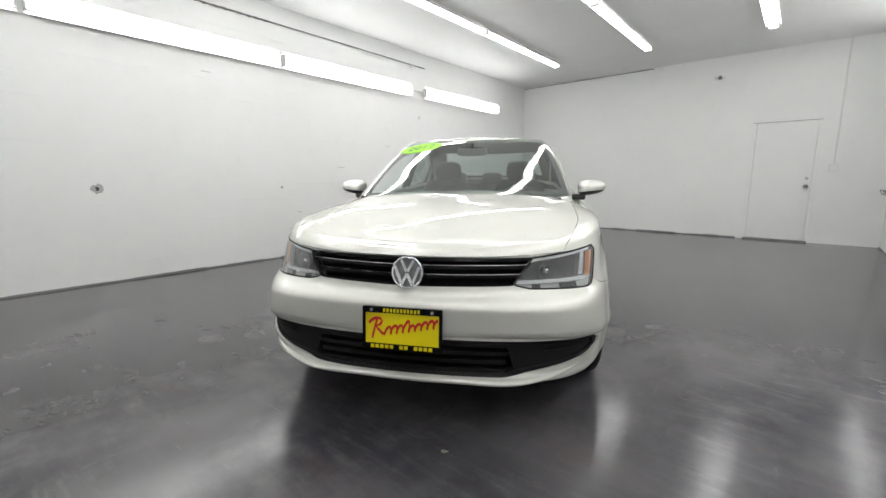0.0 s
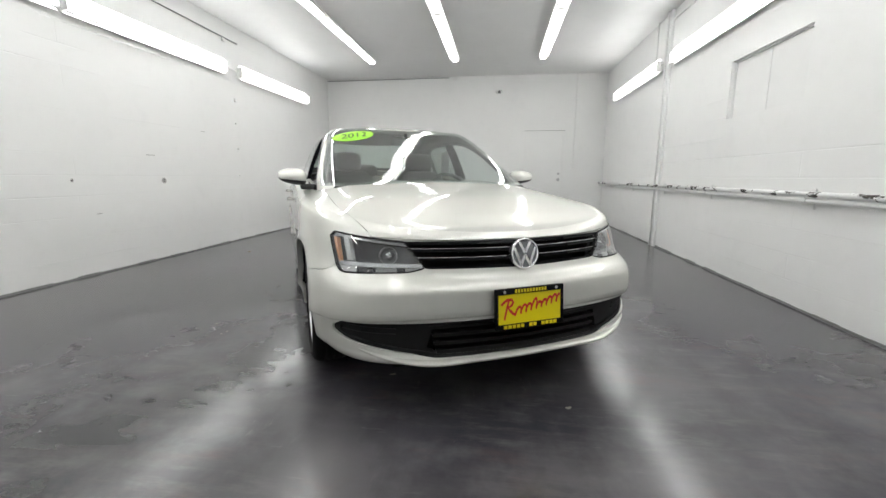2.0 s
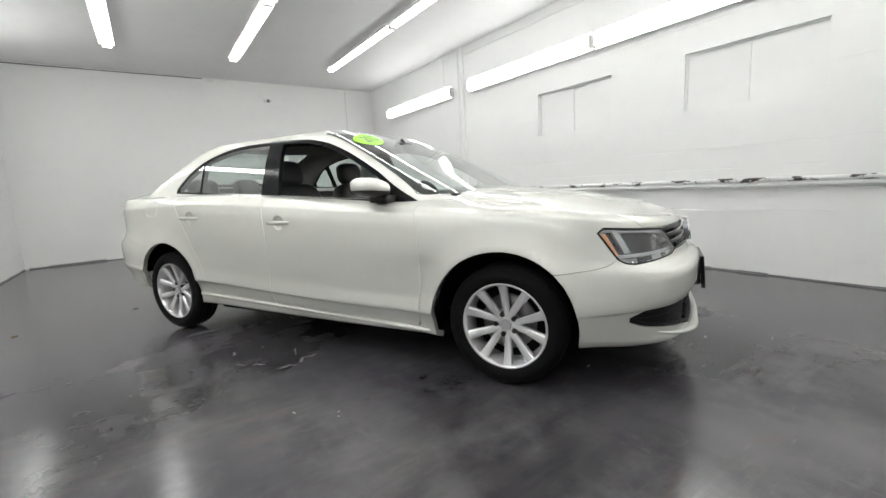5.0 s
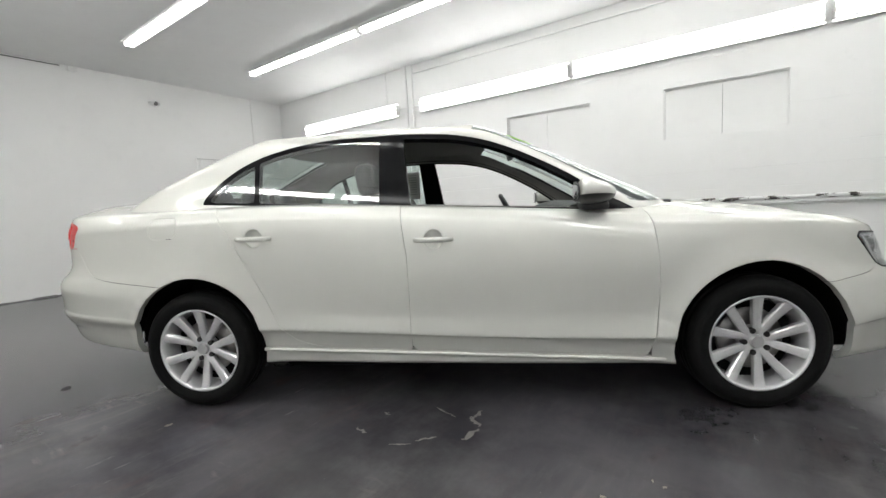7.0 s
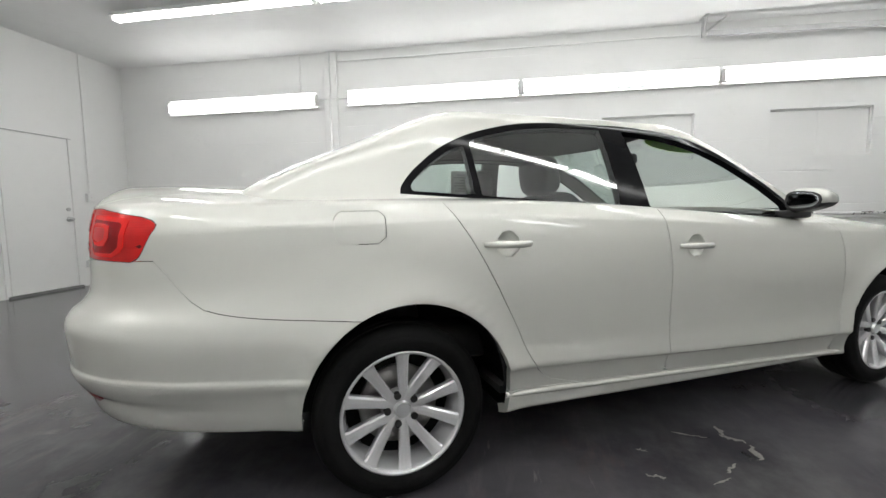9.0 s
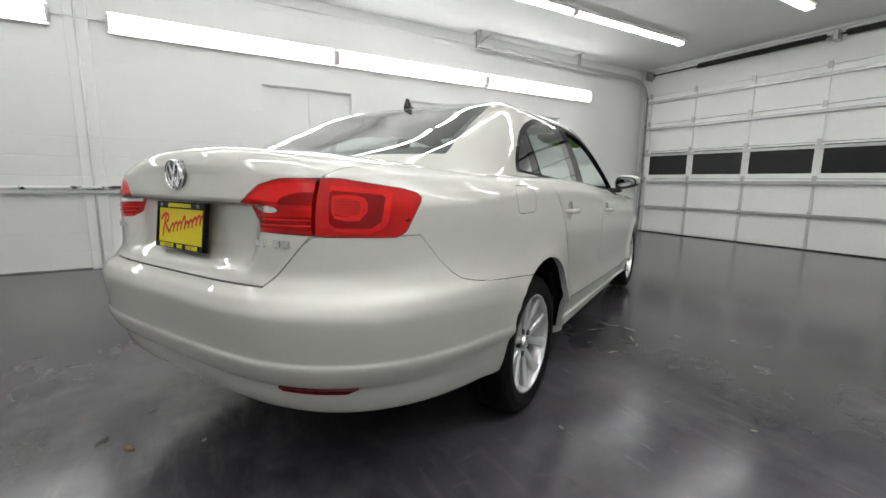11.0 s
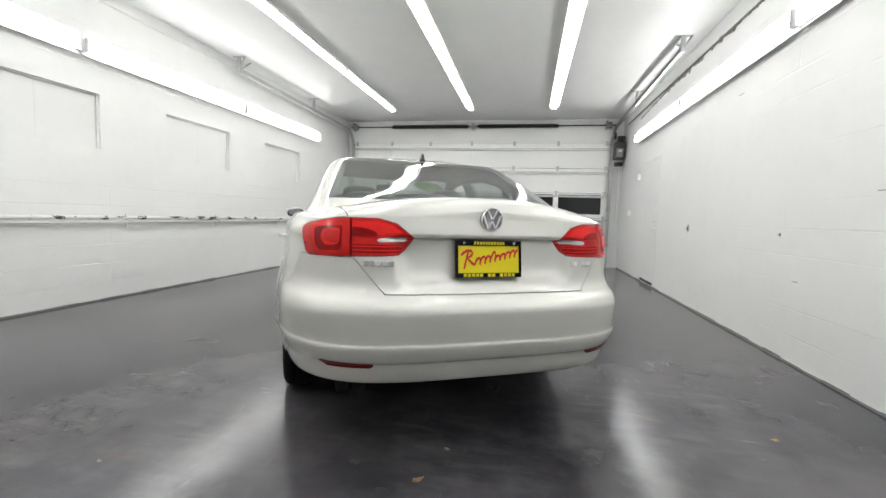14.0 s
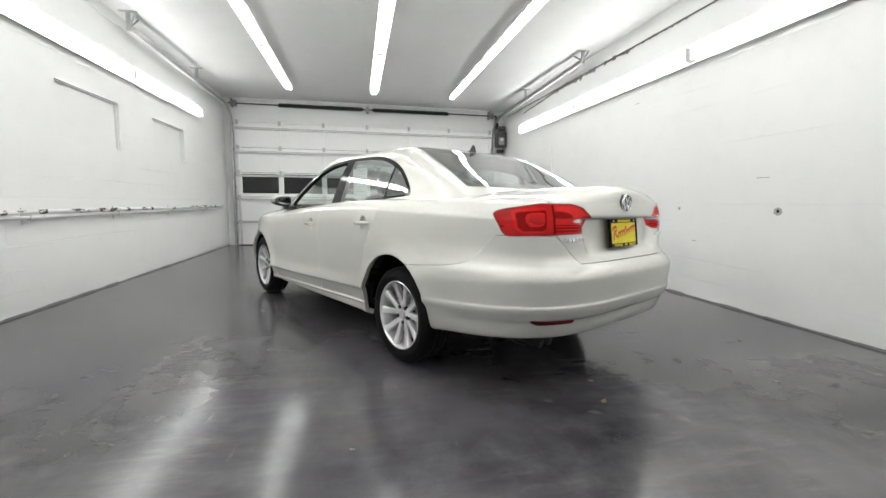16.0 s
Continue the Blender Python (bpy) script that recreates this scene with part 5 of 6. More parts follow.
    panel("rear_reflector", bar if s > 0 else mirrored(bar), M_REDDK, CAR, "dark red bumper reflector", 0.012)


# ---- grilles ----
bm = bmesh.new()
# near-black backing: the shade behind the grille bars is in its colour
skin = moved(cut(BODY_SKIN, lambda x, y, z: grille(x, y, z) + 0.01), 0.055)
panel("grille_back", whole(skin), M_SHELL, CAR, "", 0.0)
for z0, z1 in ((0.7340, 0.7490), (0.7040, 0.7175), (0.6680, 0.6810), (0.6330, 0.6450)):
    bar = cut(BODY_SKIN, lambda x, y, z: z - z0, lambda x, y, z: z1 - z, lambda x, y, z: grille(x, y, z) + 0.006)
    panel("grille_bar", whole(moved(bar, 0.006)), M_BAR, CAR, "gloss black grille bar", 0.04)
for z0, z1 in ((0.7175, 0.7192), (0.6810, 0.6827)):
    bar = cut(BODY_SKIN, lambda x, y, z: z - z0, lambda x, y, z: z1 - z, lambda x, y, z: grille(x, y, z) - 0.004)
    panel("chrome_strip", whole(moved(bar, 0.004)), M_CHROME, CAR, "thin bright grille strip", 0.006)

# the same shade-coloured backing for the lower opening
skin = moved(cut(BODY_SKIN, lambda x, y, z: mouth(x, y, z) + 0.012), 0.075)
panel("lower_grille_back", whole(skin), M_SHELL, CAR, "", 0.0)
ring = moved(cut(BODY_SKIN, lambda x, y, z: mouth(x, y, z) + 0.004, lambda x, y, z: 0.014 - mouth(x, y, z)), 0.010)
panel("lower_grille_frame", whole(ring), M_GRILLE, CAR, "satin black frame of the lower opening", 0.05)
for z0, z1 in ((0.392, 0.406), (0.356, 0.370), (0.320, 0.334), (0.284, 0.298)):
    bar = cut(BODY_SKIN, lambda x, y, z: z - z0, lambda x, y, z: z1 - z, lambda x, y, z: np.minimum(mouth(x, y, z) + 0.004, 0.43 - 0.25 * (0.43 - z) - x))
    panel("lower_grille_bar", whole(moved(bar, 0.014)), M_GRILLE, CAR, "", 0.035)
block = cut(BODY_SKIN, lambda x, y, z: np.minimum(mouth(x, y, z) + 0.004, x - 0.40 - (0.43 - z) * 0.3))
pair("grille_blank", moved(block, 0.022), M_GRILLE, label="smooth satin black blanking panel", fold=0.05)
for z0, z1 in ((0.392, 0.398), (0.368, 0.374)):
    bar = cut(BODY_SKIN, lambda x, y, z: z - z0, lambda x, y, z: z1 - z, lambda x, y, z: np.minimum(mouth(x, y, z) - 0.008, x - 0.56))
    pair("side_grille_bar", moved(bar, 0.016), M_GRILLE, fold=0.012)


# painted blade under the lower opening
NOSE_X, NOSE_Y = side[12, :59, 0], side[12, :59, 1]
LIP_OUT = curve((0, 0.020), (0.20, 0.022), (0.37, 0.034), (0.42, 0.036), (0.60, 0.014), (0.73, 0.001), (0.785, -0.006))
lip_z = curve((0, 0.256), (0.37, 0.256), (0.42, 0.257), (0.55, 0.268), (0.66, 0.292), (0.74, 0.326), (0.785, 0.350))


def lip_y(x):
    return np.interp(x, NOSE_X, NOSE_Y) - LIP_OUT(x)


bm = bmesh.new()
loops = []
for k in range(-48, 49):
    x = 0.785 * abs(k) / 48
    slope = float(lip_y(x + 0.004) - lip_y(x - 0.004)) / 0.008 if x > 0.01 else 0.0
    out = Vector((slope, -1.0)).normalized()
    s, thin = (-1 if k < 0 else 1), 1.0 - 0.55 * (x / 0.785) ** 2
    sec = ((-0.080, 0.016), (-0.020, 0.014), (-0.004, 0.009), (0.0, 0.002), (-0.003, -0.007), (-0.022, -0.017), (-0.080, -0.022))
    loops.append([bm.verts.new((s * (x + out.x * o), float(lip_y(x)) + out.y * o, float(lip_z(x)) + u * thin)) for o, u in sec])
for p, q in zip(loops, loops[1:]):
    for i in range(6):
        bm.faces.new((p[i], p[i + 1], q[i + 1], q[i]))
part("front_lip", bm, M_PAINT, CAR, "silver beige blade under the lower opening", True)


# ---- emblems, plates, handles ----
def emblem(y, z, r, toward, tilt):
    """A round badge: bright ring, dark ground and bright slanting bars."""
    m = pose(0, y, z, 90 + tilt if toward < 0 else 90 - tilt, 0, 0 if toward < 0 else 180)
    bm = rod(bmesh.new(), (0, 0, -0.02), (0, 0, 0.006), r * 0.96, 40)
    bmesh.ops.transform(bm, matrix=m, verts=bm.verts)
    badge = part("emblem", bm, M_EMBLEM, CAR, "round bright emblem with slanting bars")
    bm = bmesh.new()
    prof = [(r * 0.86 + 0.075 * r * (1 - math.cos(t)) , 0.004 + 0.009 * math.sin(t)) for t in np.linspace(0, math.pi, 7)]
    for k in range(40):
        a, b = 2 * math.pi * k / 40, 2 * math.pi * (k + 1) / 40
        for (r0, z0), (r1, z1) in zip(prof, prof[1:]):
            bm.faces.new([bm.verts.new(m @ Vector((q * math.cos(t), q * math.sin(t), h))) for q, h, t in ((r0, z0, a), (r1, z1, a), (r1, z1, b), (r0, z0, b))])
    bmesh.ops.remove_doubles(bm, verts=bm.verts, dist=0.0002)
    part("ring", bm, M_CHROME, badge, "bright ring", True)
    for (x0, y0), (x1, y1) in (((-0.40, 0.76), (-0.03, 0.06)), ((0.40, 0.76), (0.03, 0.06)), ((-0.76, 0.38), (-0.33, -0.74)), ((0.76, 0.38), (0.33, -0.74)), ((-0.33, -0.74), (0.0, -0.06)), ((0.33, -0.74), (0.0, -0.06))):
        a, b = Vector((x0 * r, y0 * r, 0.010)), Vector((x1 * r, y1 * r, 0.010))
        d = (b - a).normalized()
        n = Vector((-d.y, d.x, 0)) * r * 0.085
        bm = bmesh.new()
        top = [bm.verts.new(p) for p in (a + n, a - n, b - n, b + n)]
        low = [bm.verts.new(p - Vector((0, 0, 0.006))) for p in (a + n * 1.25, a - n * 1.25, b - n * 1.25, b + n * 1.25)]
        bm.faces.new(top)
        for i in range(4):
            bm.faces.new((top[i], low[i], low[(i + 1) % 4], top[(i + 1) % 4]))
        bmesh.ops.transform(bm, matrix=m, verts=bm.verts)
        part("bar", bm, M_CHROME, badge)
    return badge


emblem(-2.126, 0.688, 0.066, -1, -8)
emblem(2.313, 1.012, 0.049, 1, -2)


def plate(m, name):
    """A yellow dealer plate in a black frame; the writing on it stays plain strokes."""
    bm = bmesh.new()
    box(bm, -0.158, 0.158, -0.082, -0.062, -0.012, 0.006, 0.003)
    box(bm, -0.158, 0.158, 0.058, 0.082, -0.012, 0.006, 0.003)
    box(bm, -0.158, -0.146, -0.062, 0.058, -0.012, 0.006, 0.003)
    box(bm, 0.146, 0.158, -0.062, 0.058, -0.012, 0.006, 0.003)
    bmesh.ops.transform(bm, matrix=m, verts=bm.verts)
    holder = part("licence_plate", bm, M_GLOSSB, CAR, "yellow dealer plate with red script in a black frame")
    bm = boxed(-0.147, 0.147, -0.063, 0.059, -0.008, 0.0)
    bmesh.ops.transform(bm, matrix=m, verts=bm.verts)
    part("plate_sheet", bm, M_YELLOW, holder, "bright yellow plate sheet")
    for y0, y1, x0, x1, count in ((-0.079, -0.065, -0.125, 0.125, 13), (0.063, 0.077, -0.075, 0.075, 11)):
        step = (x1 - x0) / count
        for i in range(count):
            if count == 13 and i in (5, 8):
                continue
            bm = boxed(x0 + i * step + 0.002, x0 + (i + 1) * step - 0.003, y0, y1, 0.006, 0.0072)
            bmesh.ops.transform(bm, matrix=m, verts=bm.verts)
            part("letter_bar", bm, M_YELLOW, holder)
    for x in (-0.12, 0.12):
        bm = rod(bmesh.new(), (x, 0.070, 0.004), (x, 0.070, 0.0085), 0.006, 10)
        bmesh.ops.transform(bm, matrix=m, verts=bm.verts)
        part("screw", bm, M_STEEL, holder)
    # the red script stays one flowing line of plain loops
    def ribbon(points, w):
        lift = 0.0012
        sides = []
        for i, p in enumerate(points):
            d = (Vector(points[min(i + 1, len(points) - 1)]) - Vector(points[max(i - 1, 0)])).normalized()
            nrm = Vector((-d.y, d.x)) * w * (0.55 + 0.45 * abs(d.x))
            sides.append([bm.verts.new(m @ Vector((p[0] + k * nrm.x, p[1] + k * nrm.y, lift))) for k in (1, -1)])
        for p, q in zip(sides, sides[1:]):
            bm.faces.new((p[0], q[0], q[1], p[1]))

    bm = bmesh.new()
    ribbon([(-0.118, -0.044), (-0.113, -0.020), (-0.106, 0.006), (-0.098, 0.034)], 0.0066)
    ribbon([(-0.132, 0.016), (-0.120, 0.028), (-0.104, 0.037), (-0.086, 0.036), (-0.078, 0.026), (-0.086, 0.013), (-0.102, 0.004), (-0.092, -0.008), (-0.078, -0.022), (-0.066, -0.026)], 0.0062)
    flow = []
    for i in range(150):
        t = i / 149
        tall = 0.019 + 0.014 * math.exp(-(((t - 0.42) / 0.03) ** 2)) + 0.003 * math.sin(9 * t)
        a = 2 * math.pi * 8.5 * t
        flow.append((-0.068 + 0.204 * t - 0.0052 * math.sin(a) + 0.30 * tall * (1 - math.cos(a)) * 0.5, -0.028 + 0.040 * t + tall * (1 - math.cos(a)) * 0.72))
    ribbon(flow, 0.0058)
    part("script", bm, M_REDINK, holder, "red script strokes")
    return holder


plate(pose(-0.006, -2.199, 0.474, 86, 0, 0) @ Matrix.Scale(1.04, 4), "front")
bm = boxed(-0.15, 0.15, -2.188, -2.10, 0.40, 0.54, bevel=0.01)
part("plate_bracket", bm, M_SATINB, CAR)
plate(pose(0.003, 2.312, 0.850, 83, 0, 180) @ Matrix.Scale(0.93, 4), "rear")


for door, y, z, s in ((doors_f[0], 0.085, 0.827, 1), (doors_f[1], 0.085, 0.827, -1), (doors_r[0], 0.953, 0.866, 1), (doors_r[1], 0.953, 0.866, -1)):
    x = skin_x(y, z)
    bm = bmesh.new()
    for k in range(13):
        t = k / 12
        yy = y + (t - 0.5) * 0.185
        bulge = 0.034 * (1 - abs(2 * t - 1) ** 3.5)
        rr = 0.0125 * (1 - 0.35 * abs(2 * t - 1) ** 4)
        for q in range(10):
            a = 2 * math.pi * q / 10
            bm.verts.new((s * (x + bulge + rr * 0.75 * math.cos(a)), yy, z + rr * math.sin(a) + 0.002 * t))
    bm.verts.ensure_lookup_table()
    for k in range(12):
        for q in range(10):
            bm.faces.new([bm.verts[i] for i in (k * 10 + q, k * 10 + (q + 1) % 10, (k + 1) * 10 + (q + 1) % 10, (k + 1) * 10 + q)])
    part("handle", bm, M_PAINT, door, "body-coloured pull handle", True)
    bm = bmesh.new()
    ringsv = []
    for j in range(5):
        t = j / 4
        ringsv.append([bm.verts.new((s * (x - 0.001 - 0.020 * math.sin(t * math.pi / 2)), y + 0.0475 * math.cos(t * math.pi / 2.05) * math.cos(a), z + 0.0475 * math.cos(t * math.pi / 2.05) * math.sin(a))) for a in np.linspace(0, 2 * math.pi, 25)[:-1]])
    for p, q in zip(ringsv, ringsv[1:]):
        for i in range(24):
            bm.faces.new((p[i], p[(i + 1) % 24], q[(i + 1) % 24], q[i]))
    bm.faces.new(ringsv[-1])
    part("handle_cup", bm, M_PAINT, door, "shallow round recess behind the handle", True)

# ---- mirrors ----
for s in (1, -1):
    bm = bmesh.new()
    bmesh.ops.create_uvsphere(bm, u_segments=28, v_segments=18, radius=1.0)
    for v in bm.verts:
        p = v.co
        q = Vector([math.copysign(abs(c) ** 0.72, c) for c in p])
        out = (q.x + 1) / 2
        taper = 1.0 - 0.34 * out
        nose = max(0.0, -q.y)
        yy = q.y * 0.150 * taper if q.y < 0 else q.y * 0.035
        v.co = (s * (0.885 + q.x * 0.092), -0.585 + yy - 0.010 * (1 - out), 1.004 + q.z * 0.062 * taper * (1 - 0.30 * nose * nose) + 0.016 * out - 0.012 * nose)
    low = bm.copy()
    cutter = (s * 0.91, 0, 0.990)
    bmesh.ops.bisect_plane(bm, geom=bm.verts[:] + bm.edges[:] + bm.faces[:], plane_co=cutter, plane_no=(0.10 * s, 0, -1), clear_outer=True)
    bmesh.ops.bisect_plane(low, geom=low.verts[:] + low.edges[:] + low.faces[:], plane_co=cutter, plane_no=(-0.10 * s, 0, 1), clear_outer=True)
    cap = part("door_mirror", bm, M_PAINT, CAR, "body-coloured door mirror with a black lower half", True)
    box(low, s * 0.74, s * 0.84, -0.70, -0.58, 0.925, 0.962, 0.012)
    part("mirror_foot", low, M_SATINB, cap, "black mirror foot", True)
    bm = bmesh.new()
    bmesh.ops.create_uvsphere(bm, u_segments=24, v_segments=8, radius=1.0)
    for v in bm.verts:
        q = Vector([math.copysign(abs(c) ** 0.7, c) for c in v.co])
        v.co = (s * (0.883 + q.x * 0.076), -0.549 + q.y * 0.004, 1.008 + q.z * 0.050 * (1 - 0.14 * (q.x + 1)))
    part("mirror_bezel", bm, M_SATINB, cap, "", True)
    bm = bmesh.new()
    bmesh.ops.create_uvsphere(bm, u_segments=24, v_segments=8, radius=1.0)
    for v in bm.verts:
        q = Vector([math.copysign(abs(c) ** 0.7, c) for c in v.co])
        v.co = (s * (0.883 + q.x * 0.066), -0.546 + q.y * 0.003, 1.008 + q.z * 0.041 * (1 - 0.14 * (q.x + 1)))
    part("mirror_glass", bm, M_MIRROR, cap, "mirror glass", True)

# roof aerial, exhaust
bm = bmesh.new()
fin = [(1.03, 0.0), (1.10, 0.0), (1.108, 0.012), (1.098, 0.052), (1.088, 0.055), (1.066, 0.018)]
for s in (-1, 1):
    bm.faces.new([bm.verts.new((s * (0.012 if z < 0.02 else 0.004), y, 1.388 + z)) for y, z in fin][::s])
bm.verts.ensure_lookup_table()
for i in range(6):
    j = (i + 1) % 6
    bm.faces.new((bm.verts[i], bm.verts[j], bm.verts[6 + j], bm.verts[6 + i]))
box(bm, -0.02, 0.02, 1.015, 1.105, 1.382, 1.402, 0.008)
part("roof_aerial", bm, M_SATINB, CAR, "black shark-fin roof aerial")
for x in (0.535, 0.605):
    bm = bmesh.new()
    rod(bm, (x - 0.02, 2.02, 0.325), (x - 0.02, 2.215, 0.318), 0.029, 20)
    part("exhaust_tip", bm, M_GRILLE, CAR, "matt black round exhaust tip", True)


# ---- wheels ----
def wheel(place):
    """A 16-inch ten-spoke alloy on its tyre; the outside faces +x."""
    hub = new("wheel")
    hub.empty_display_size = 0.1
    hub.parent = CAR
    hub.matrix_basis = place @ Matrix.Scale(0.976, 4)

    def lathe(profile, seg=64):
        bm = bmesh.new()
        rings = []
        for k in range(seg):
            a = 2 * math.pi * k / seg
            rings.append([bm.verts.new((x, r * math.cos(a), r * math.sin(a))) for x, r in profile])
        for k in range(seg):
            p, q = rings[k], rings[(k + 1) % seg]
            for i in range(len(profile) - 1):
                bm.faces.new((p[i], p[i + 1], q[i + 1], q[i]))
        return bm

    tyre = [(-0.086, 0.220), (-0.100, 0.235), (-0.103, 0.262), (-0.096, 0.290), (-0.080, 0.307), (-0.060, 0.313), (-0.045, 0.314), (-0.043, 0.308), (-0.037, 0.308), (-0.035, 0.3155), (-0.004, 0.316), (-0.003, 0.308), (0.003, 0.308), (0.004, 0.316), (0.035, 0.3155), (0.037, 0.308), (0.043, 0.308), (0.045, 0.314), (0.060, 0.313), (0.080, 0.307), (0.090, 0.298), (0.096, 0.290), (0.0985, 0.280), (0.1025, 0.277), (0.103, 0.262), (0.100, 0.240), (0.098, 0.238), (0.098, 0.231), (0.088, 0.2225)]
    part("tyre", lathe(tyre, 72), M_TYRE, hub, "black rubber tyre with a ribbed tread", True)
    rim = part("rim", lathe([(0.086, 0.2165), (0.093, 0.2165), (0.094, 0.211), (0.089, 0.205), (0.070, 0.201), (0.050, 0.197), (0.020, 0.188), (-0.080, 0.192), (-0.086, 0.213)]), M_ALLOY, hub, "silver ten-spoke alloy rim", True)
    rim.matrix_basis = Matrix.Diagonal((1.0, 1.04, 1.04, 1.0))
    part("rim_barrel", lathe([(-0.02, 0.187), (-0.025, 0.02)]), M_SHELL, rim)
    part("brake_disc", lathe([(-0.004, 0.06), (0.0, 0.065), (0.0, 0.140), (-0.010, 0.142), (-0.02, 0.14)]), M_DISC, rim, "worn iron brake disc", True)
    bm = bmesh.new()
    rod(bm, (0.02, 0, 0), (0.052, 0, 0), 0.070, 40, 0.060)
    part("hub_face", bm, M_ALLOY, rim)
    bm = bmesh.new()
    rod(bm, (0.055, 0, 0), (0.067, 0, 0), 0.031, 32, 0.026)
    part("centre_cap", bm, M_LAMPIN, rim, "round centre cap")
    for k in range(10):
        a = 2 * math.pi * (k + 0.5) / 10
        toe = 0.010 * (1 if k % 2 else -1)
        c, s = math.cos(a), math.sin(a)
        bm = bmesh.new()
        loops = []
        for r, half_w, x, depth in ((0.034, 0.0180, 0.052, 0.030), (0.060, 0.0180, 0.0575, 0.030), (0.085, 0.0175, 0.060, 0.032), (0.130, 0.0192, 0.067, 0.034), (0.170, 0.0212, 0.075, 0.034), (0.194, 0.0232, 0.081, 0.034), (0.207, 0.0300, 0.085, 0.030)):
            lean = toe * (1 - r / 0.207)
            sec = [(x - depth, -half_w * 0.9), (x - 0.007, -half_w), (x - 0.0015, -half_w * 0.72), (x, 0.0), (x - 0.0015, half_w * 0.72), (x - 0.007, half_w), (x - depth, half_w * 0.9)]
            loops.append([bm.verts.new((px, r * c - (w + lean) * s, r * s + (w + lean) * c)) for px, w in sec])
        for p, q in zip(loops, loops[1:]):
            for i in range(7):
                bm.faces.new((p[i], p[(i + 1) % 7], q[(i + 1) % 7], q[i]))
        part("spoke", bm, M_ALLOY, rim)
    # black plugs stand in for the shaded bolt holes round the hub
    for k in range(5):
        a = 2 * math.pi * (k + 0.5) / 5
        bm = bmesh.new()
        rod(bm, (0.040, 0.052 * math.cos(a), 0.052 * math.sin(a)), (0.0600, 0.052 * math.cos(a), 0.052 * math.sin(a)), 0.0125, 12)
        part("bolt_hole_plug", bm, M_BLACK, rim)
    return hub


def copy_part(ob, parent, m):
    """A copy of a part with its pieces under the same thing."""
    made = copy_thing(ob, m @ Matrix.Scale(0.976, 4))
    made.parent = parent
    return made


first = wheel(pose(0.757, -1.3255, 0.308))
copy_part(first, CAR, pose(0.757, 1.3255, 0.308, 20, 0, 0))
copy_part(first, CAR, pose(-0.757, -1.3255, 0.308, 2, 0, 180))
copy_part(first, CAR, pose(-0.757, 1.3255, 0.308, 0, 0, 180))


# ---- the car's cabin ----
def cushion(name, size, m, material, parent, power=0.45, label=""):
    """A soft rounded block."""
    bm = bmesh.new()
    bmesh.ops.create_uvsphere(bm, u_segments=24, v_segments=16, radius=1.0)
    for v in bm.verts:
        q = [math.copysign(abs(c) ** power, c) for c in v.co]
        v.co = m @ Vector((q[0] * size[0] / 2, q[1] * size[1] / 2, q[2] * size[2] / 2))
    return part(name, bm, material, parent, label, True)


bm = boxed(-0.74, 0.74, -0.9, 0.92, 0.27, 0.30)
box(bm, -0.54, 0.54, 0.925, 1.75, 0.27, 0.30)
part("cabin_floor", bm, M_CABIN, CAR)
for x in (-0.36, 0.36):
    seat = cushion("front_seat", (0.52, 0.52, 0.20), pose(x, 0.10, 0.46, 6, 0, 0), M_LEATHER, CAR, label="black leatherette front seat")
    cushion("backrest", (0.50, 0.17, 0.62), pose(x, 0.42, 0.76, -14, 0, 0), M_LEATHER, seat)
    cushion("headrest", (0.27, 0.11, 0.19), pose(x, 0.515, 1.145, -8, 0, 0), M_LEATHER, seat, 0.6)
    for dx in (-0.06, 0.06):
        part("headrest_post", rod(bmesh.new(), (x + dx, 0.485, 1.0), (x + dx, 0.505, 1.09), 0.007, 8), M_CHROME, seat)
bench = cushion("rear_seat", (1.30, 0.52, 0.20), pose(0, 1.02, 0.46, 5, 0, 0), M_LEATHER, CAR, label="black leatherette rear bench")
cushion("backrest", (1.28, 0.18, 0.58), pose(0, 1.33, 0.74, -22, 0, 0), M_LEATHER, bench)
for x in (-0.42, 0.0, 0.42):
    cushion("headrest", (0.25, 0.11, 0.17), pose(x, 1.43, 1.065, -14, 0, 0), M_LEATHER, bench, 0.6)
part("rear_shelf", boxed(-0.62, 0.62, 1.44, 1.86, 0.985, 1.0), M_CABIN, CAR)
bm = bmesh.new()
for k in range(9):
    x = -0.70 + 1.40 * k / 8
    for y, z in ((-0.98, 0.915), (-0.80, 0.955), (-0.60, 0.962), (-0.48, 0.925), (-0.44, 0.80), (-0.55, 0.62)):
        bm.verts.new((x, y - 0.05 * (1 - (x / 0.7) ** 2), z + (0.018 if 0.15 < x < 0.55 and y > -0.7 else 0)))
bm.verts.ensure_lookup_table()
for k in range(8):
    for j in range(5):
        bm.faces.new([bm.verts[i] for i in (k * 6 + j, k * 6 + j + 1, (k + 1) * 6 + j + 1, (k + 1) * 6 + j)])
part("dashboard", bm, M_CABIN, CAR, "dark grey dashboard", True)
wheel_at = pose(0.36, -0.335, 0.875, 62, 0, 0)
bm = bmesh.new()
for k in range(32):
    a = 2 * math.pi * k / 32
    for q in range(8):
        b = 2 * math.pi * q / 8
        r = 0.178 + 0.015 * math.cos(b)
        bm.verts.new(wheel_at @ Vector((r * math.cos(a), r * math.sin(a), 0.015 * math.sin(b))))
bm.verts.ensure_lookup_table()
for k in range(32):
    for q in range(8):
        bm.faces.new([bm.verts[i] for i in (k * 8 + q, ((k + 1) % 32) * 8 + q, ((k + 1) % 32) * 8 + (q + 1) % 8, k * 8 + (q + 1) % 8)])
steer = part("steering_wheel", bm, M_LEATHER, CAR, "black three-spoke steering wheel", True)
bm = bmesh.new()
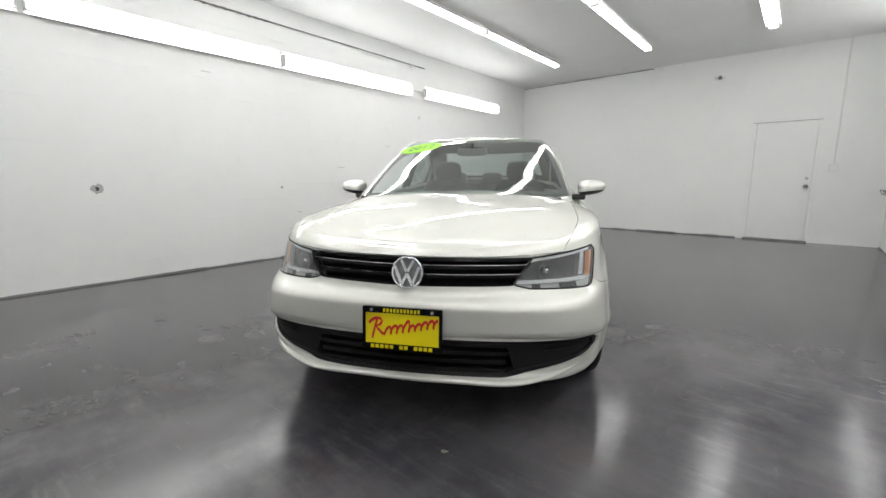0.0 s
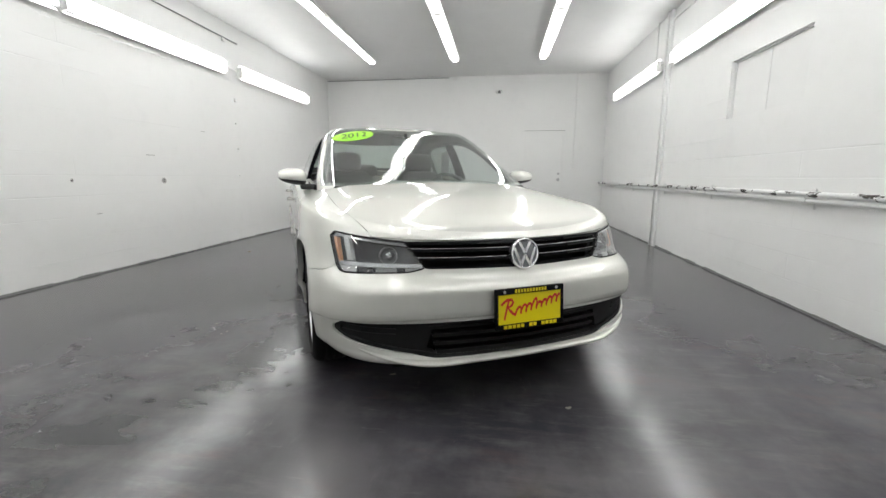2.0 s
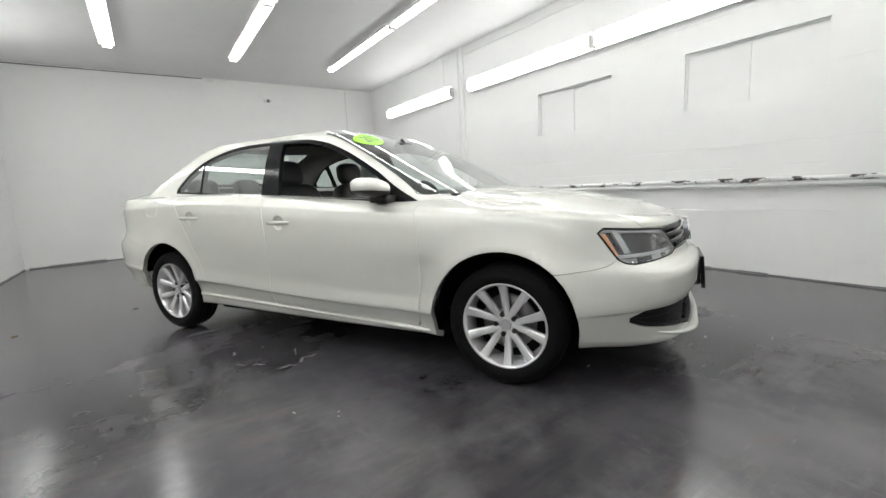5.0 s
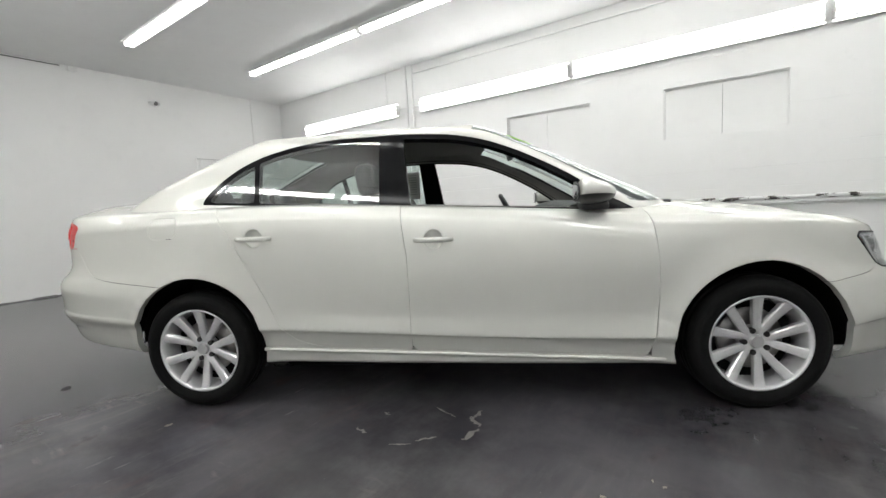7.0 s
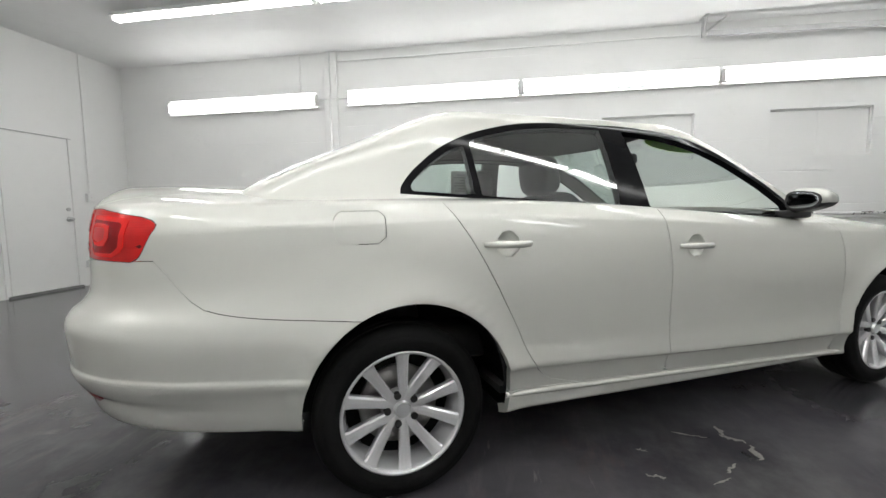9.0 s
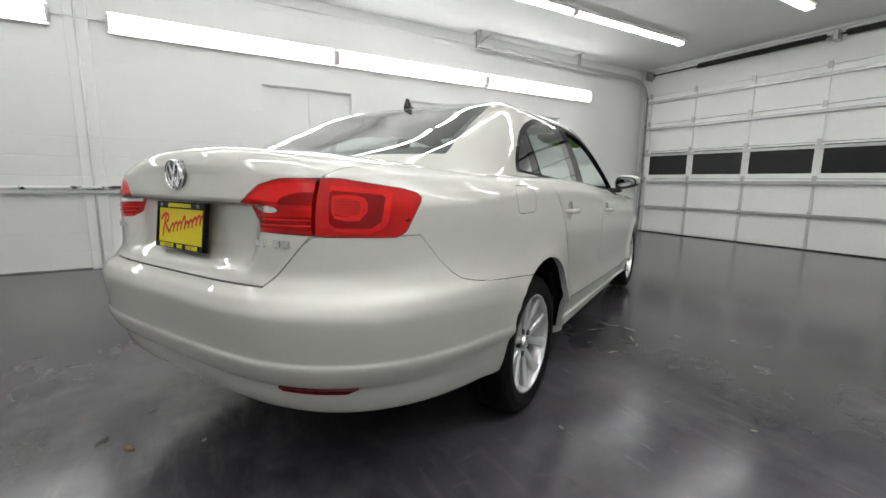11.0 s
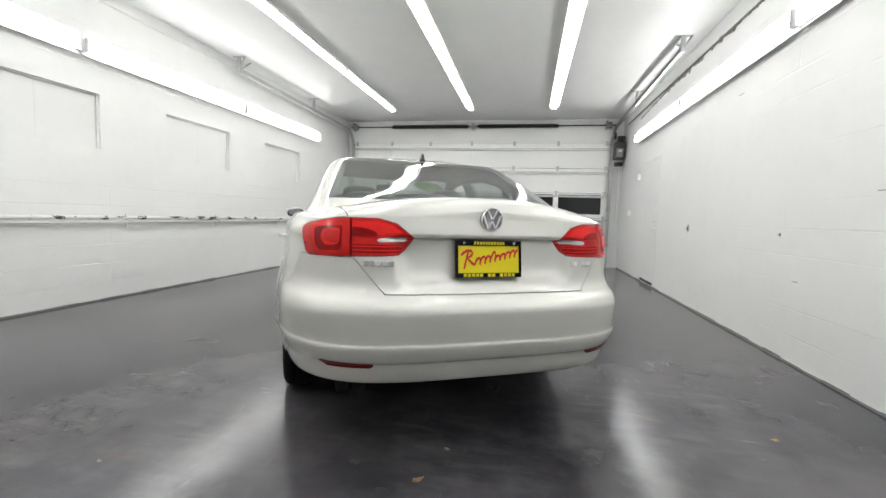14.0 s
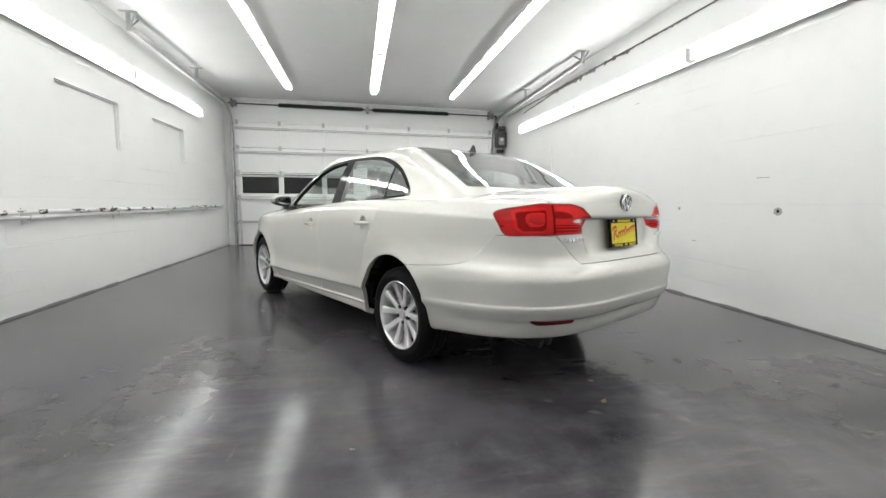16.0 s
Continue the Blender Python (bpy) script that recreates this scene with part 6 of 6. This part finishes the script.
rod(bm, wheel_at @ Vector((-0.17, 0, 0)), wheel_at @ Vector((0.17, 0, 0)), 0.014, 8)
rod(bm, wheel_at @ Vector((0, -0.17, 0)), wheel_at @ Vector((0, 0, 0)), 0.014, 8)
rod(bm, wheel_at @ Vector((0, 0, -0.25)), wheel_at @ Vector((0, 0, 0.012)), 0.05, 16)
part("wheel_spokes", bm, M_CABIN, steer)
mirror = cushion("inside_mirror", (0.24, 0.035, 0.07), pose(0.0, -0.31, 1.285, -10, 0, 0), M_CABIN, CAR, 0.4)
part("mirror_stalk", rod(bmesh.new(), (0, -0.33, 1.29), (0, -0.29, 1.345), 0.012, 8), M_CABIN, mirror)


# lime year sticker on the windscreen, on the car's right
SCREEN_W = curve(*[(r[0], r[1]) for r in HOUSE])
SCREEN_F = curve(*[(r[0], r[2]) for r in HOUSE])


def screen_point(x, z, lift):
    """A place on the windscreen, lifted off it a little."""
    y = 0.1 - (0.1 - SCREEN_F(z)) * (1 - (abs(x) / SCREEN_W(z)) ** 7) ** (1 / 7)
    return Vector((x, float(y) - lift * 0.5, z + lift * 0.87))


def sticker_zone(x, y, z):
    return np.where(y < 0.0, 1 - ((x - 0.42) / 0.165) ** 2 - ((z - 1.315 + 0.17 * (x - 0.42)) / 0.040) ** 2, -1)


sticker = panel("year_sticker", mirrored(moved(clip(HOUSE_SKIN, sticker_zone), -0.002)), M_STICKER, screen, "lime green oval sticker with a black year", 0.0)
font = bpy.data.curves.new("year", "FONT")
font.body, font.size, font.align_x, font.align_y, font.shear = "2012", 0.105, "CENTER", "CENTER", 0.15
tmp = bpy.data.objects.new("year", font)
scene.collection.objects.link(tmp)
bpy.context.view_layer.update()
me = bpy.data.meshes.new_from_object(tmp.evaluated_get(bpy.context.evaluated_depsgraph_get()))
bpy.data.objects.remove(tmp)
bpy.data.curves.remove(font)
for v in me.vertices:
    u, w = v.co.x, v.co.y
    v.co = screen_point(-0.42 + u, 1.315 + 0.17 * u + w * 0.50, 0.006)
me.materials.clear()
part("year_figures", me, M_SATINB, sticker, "black figures 2012")

# window paper inside the rear door's glass on the car's left
sheet = part("window_paper", boxed(0.640, 0.6415, 0.385, 0.60, 1.045, 1.265), M_PAPER, CAR, "white printed sheet behind the rear side glass")
for k in range(9):
    w = (0.15, 0.17, 0.12, 0.165, 0.17, 0.14, 0.16, 0.10, 0.15)[k]
    z = 1.235 - 0.019 * k
    part("text_bar", boxed(0.6385, 0.6398, 0.41, 0.41 + w, z, z + 0.007), M_INK, sheet)
    part("text_bar", boxed(0.6418, 0.6428, 0.41, 0.41 + w, z, z + 0.007), M_INK, sheet)

# small bright badges on the trunk lid, as plain bars
def lid_y(x, z):
    v = BODY_SKIN[0]
    d = (v[:, 0] - abs(x)) ** 2 + (v[:, 2] - z) ** 2 + np.where(v[:, 1] < 2.0, 9, 0)
    return float(v[np.argmin(d), 1])


for x0, x1, count in ((0.40, 0.52, 5), (-0.39, -0.43, 2), (-0.45, -0.51, 2)):
    step_x = (x1 - x0) / count
    badge = None
    for i in range(count):
        a, b = x0 + i * step_x, x0 + i * step_x + step_x * 0.78
        y = lid_y((a + b) / 2, 0.828)
        bm = boxed(min(a, b), max(a, b), y - 0.004, y + 0.004, 0.818, 0.839, bevel=0.0015)
        ob = part("letter_bar" if badge else "lid_badge", bm, M_CHROME, badge or CAR, "" if badge else "bright raised badge bars")
        badge = badge or ob
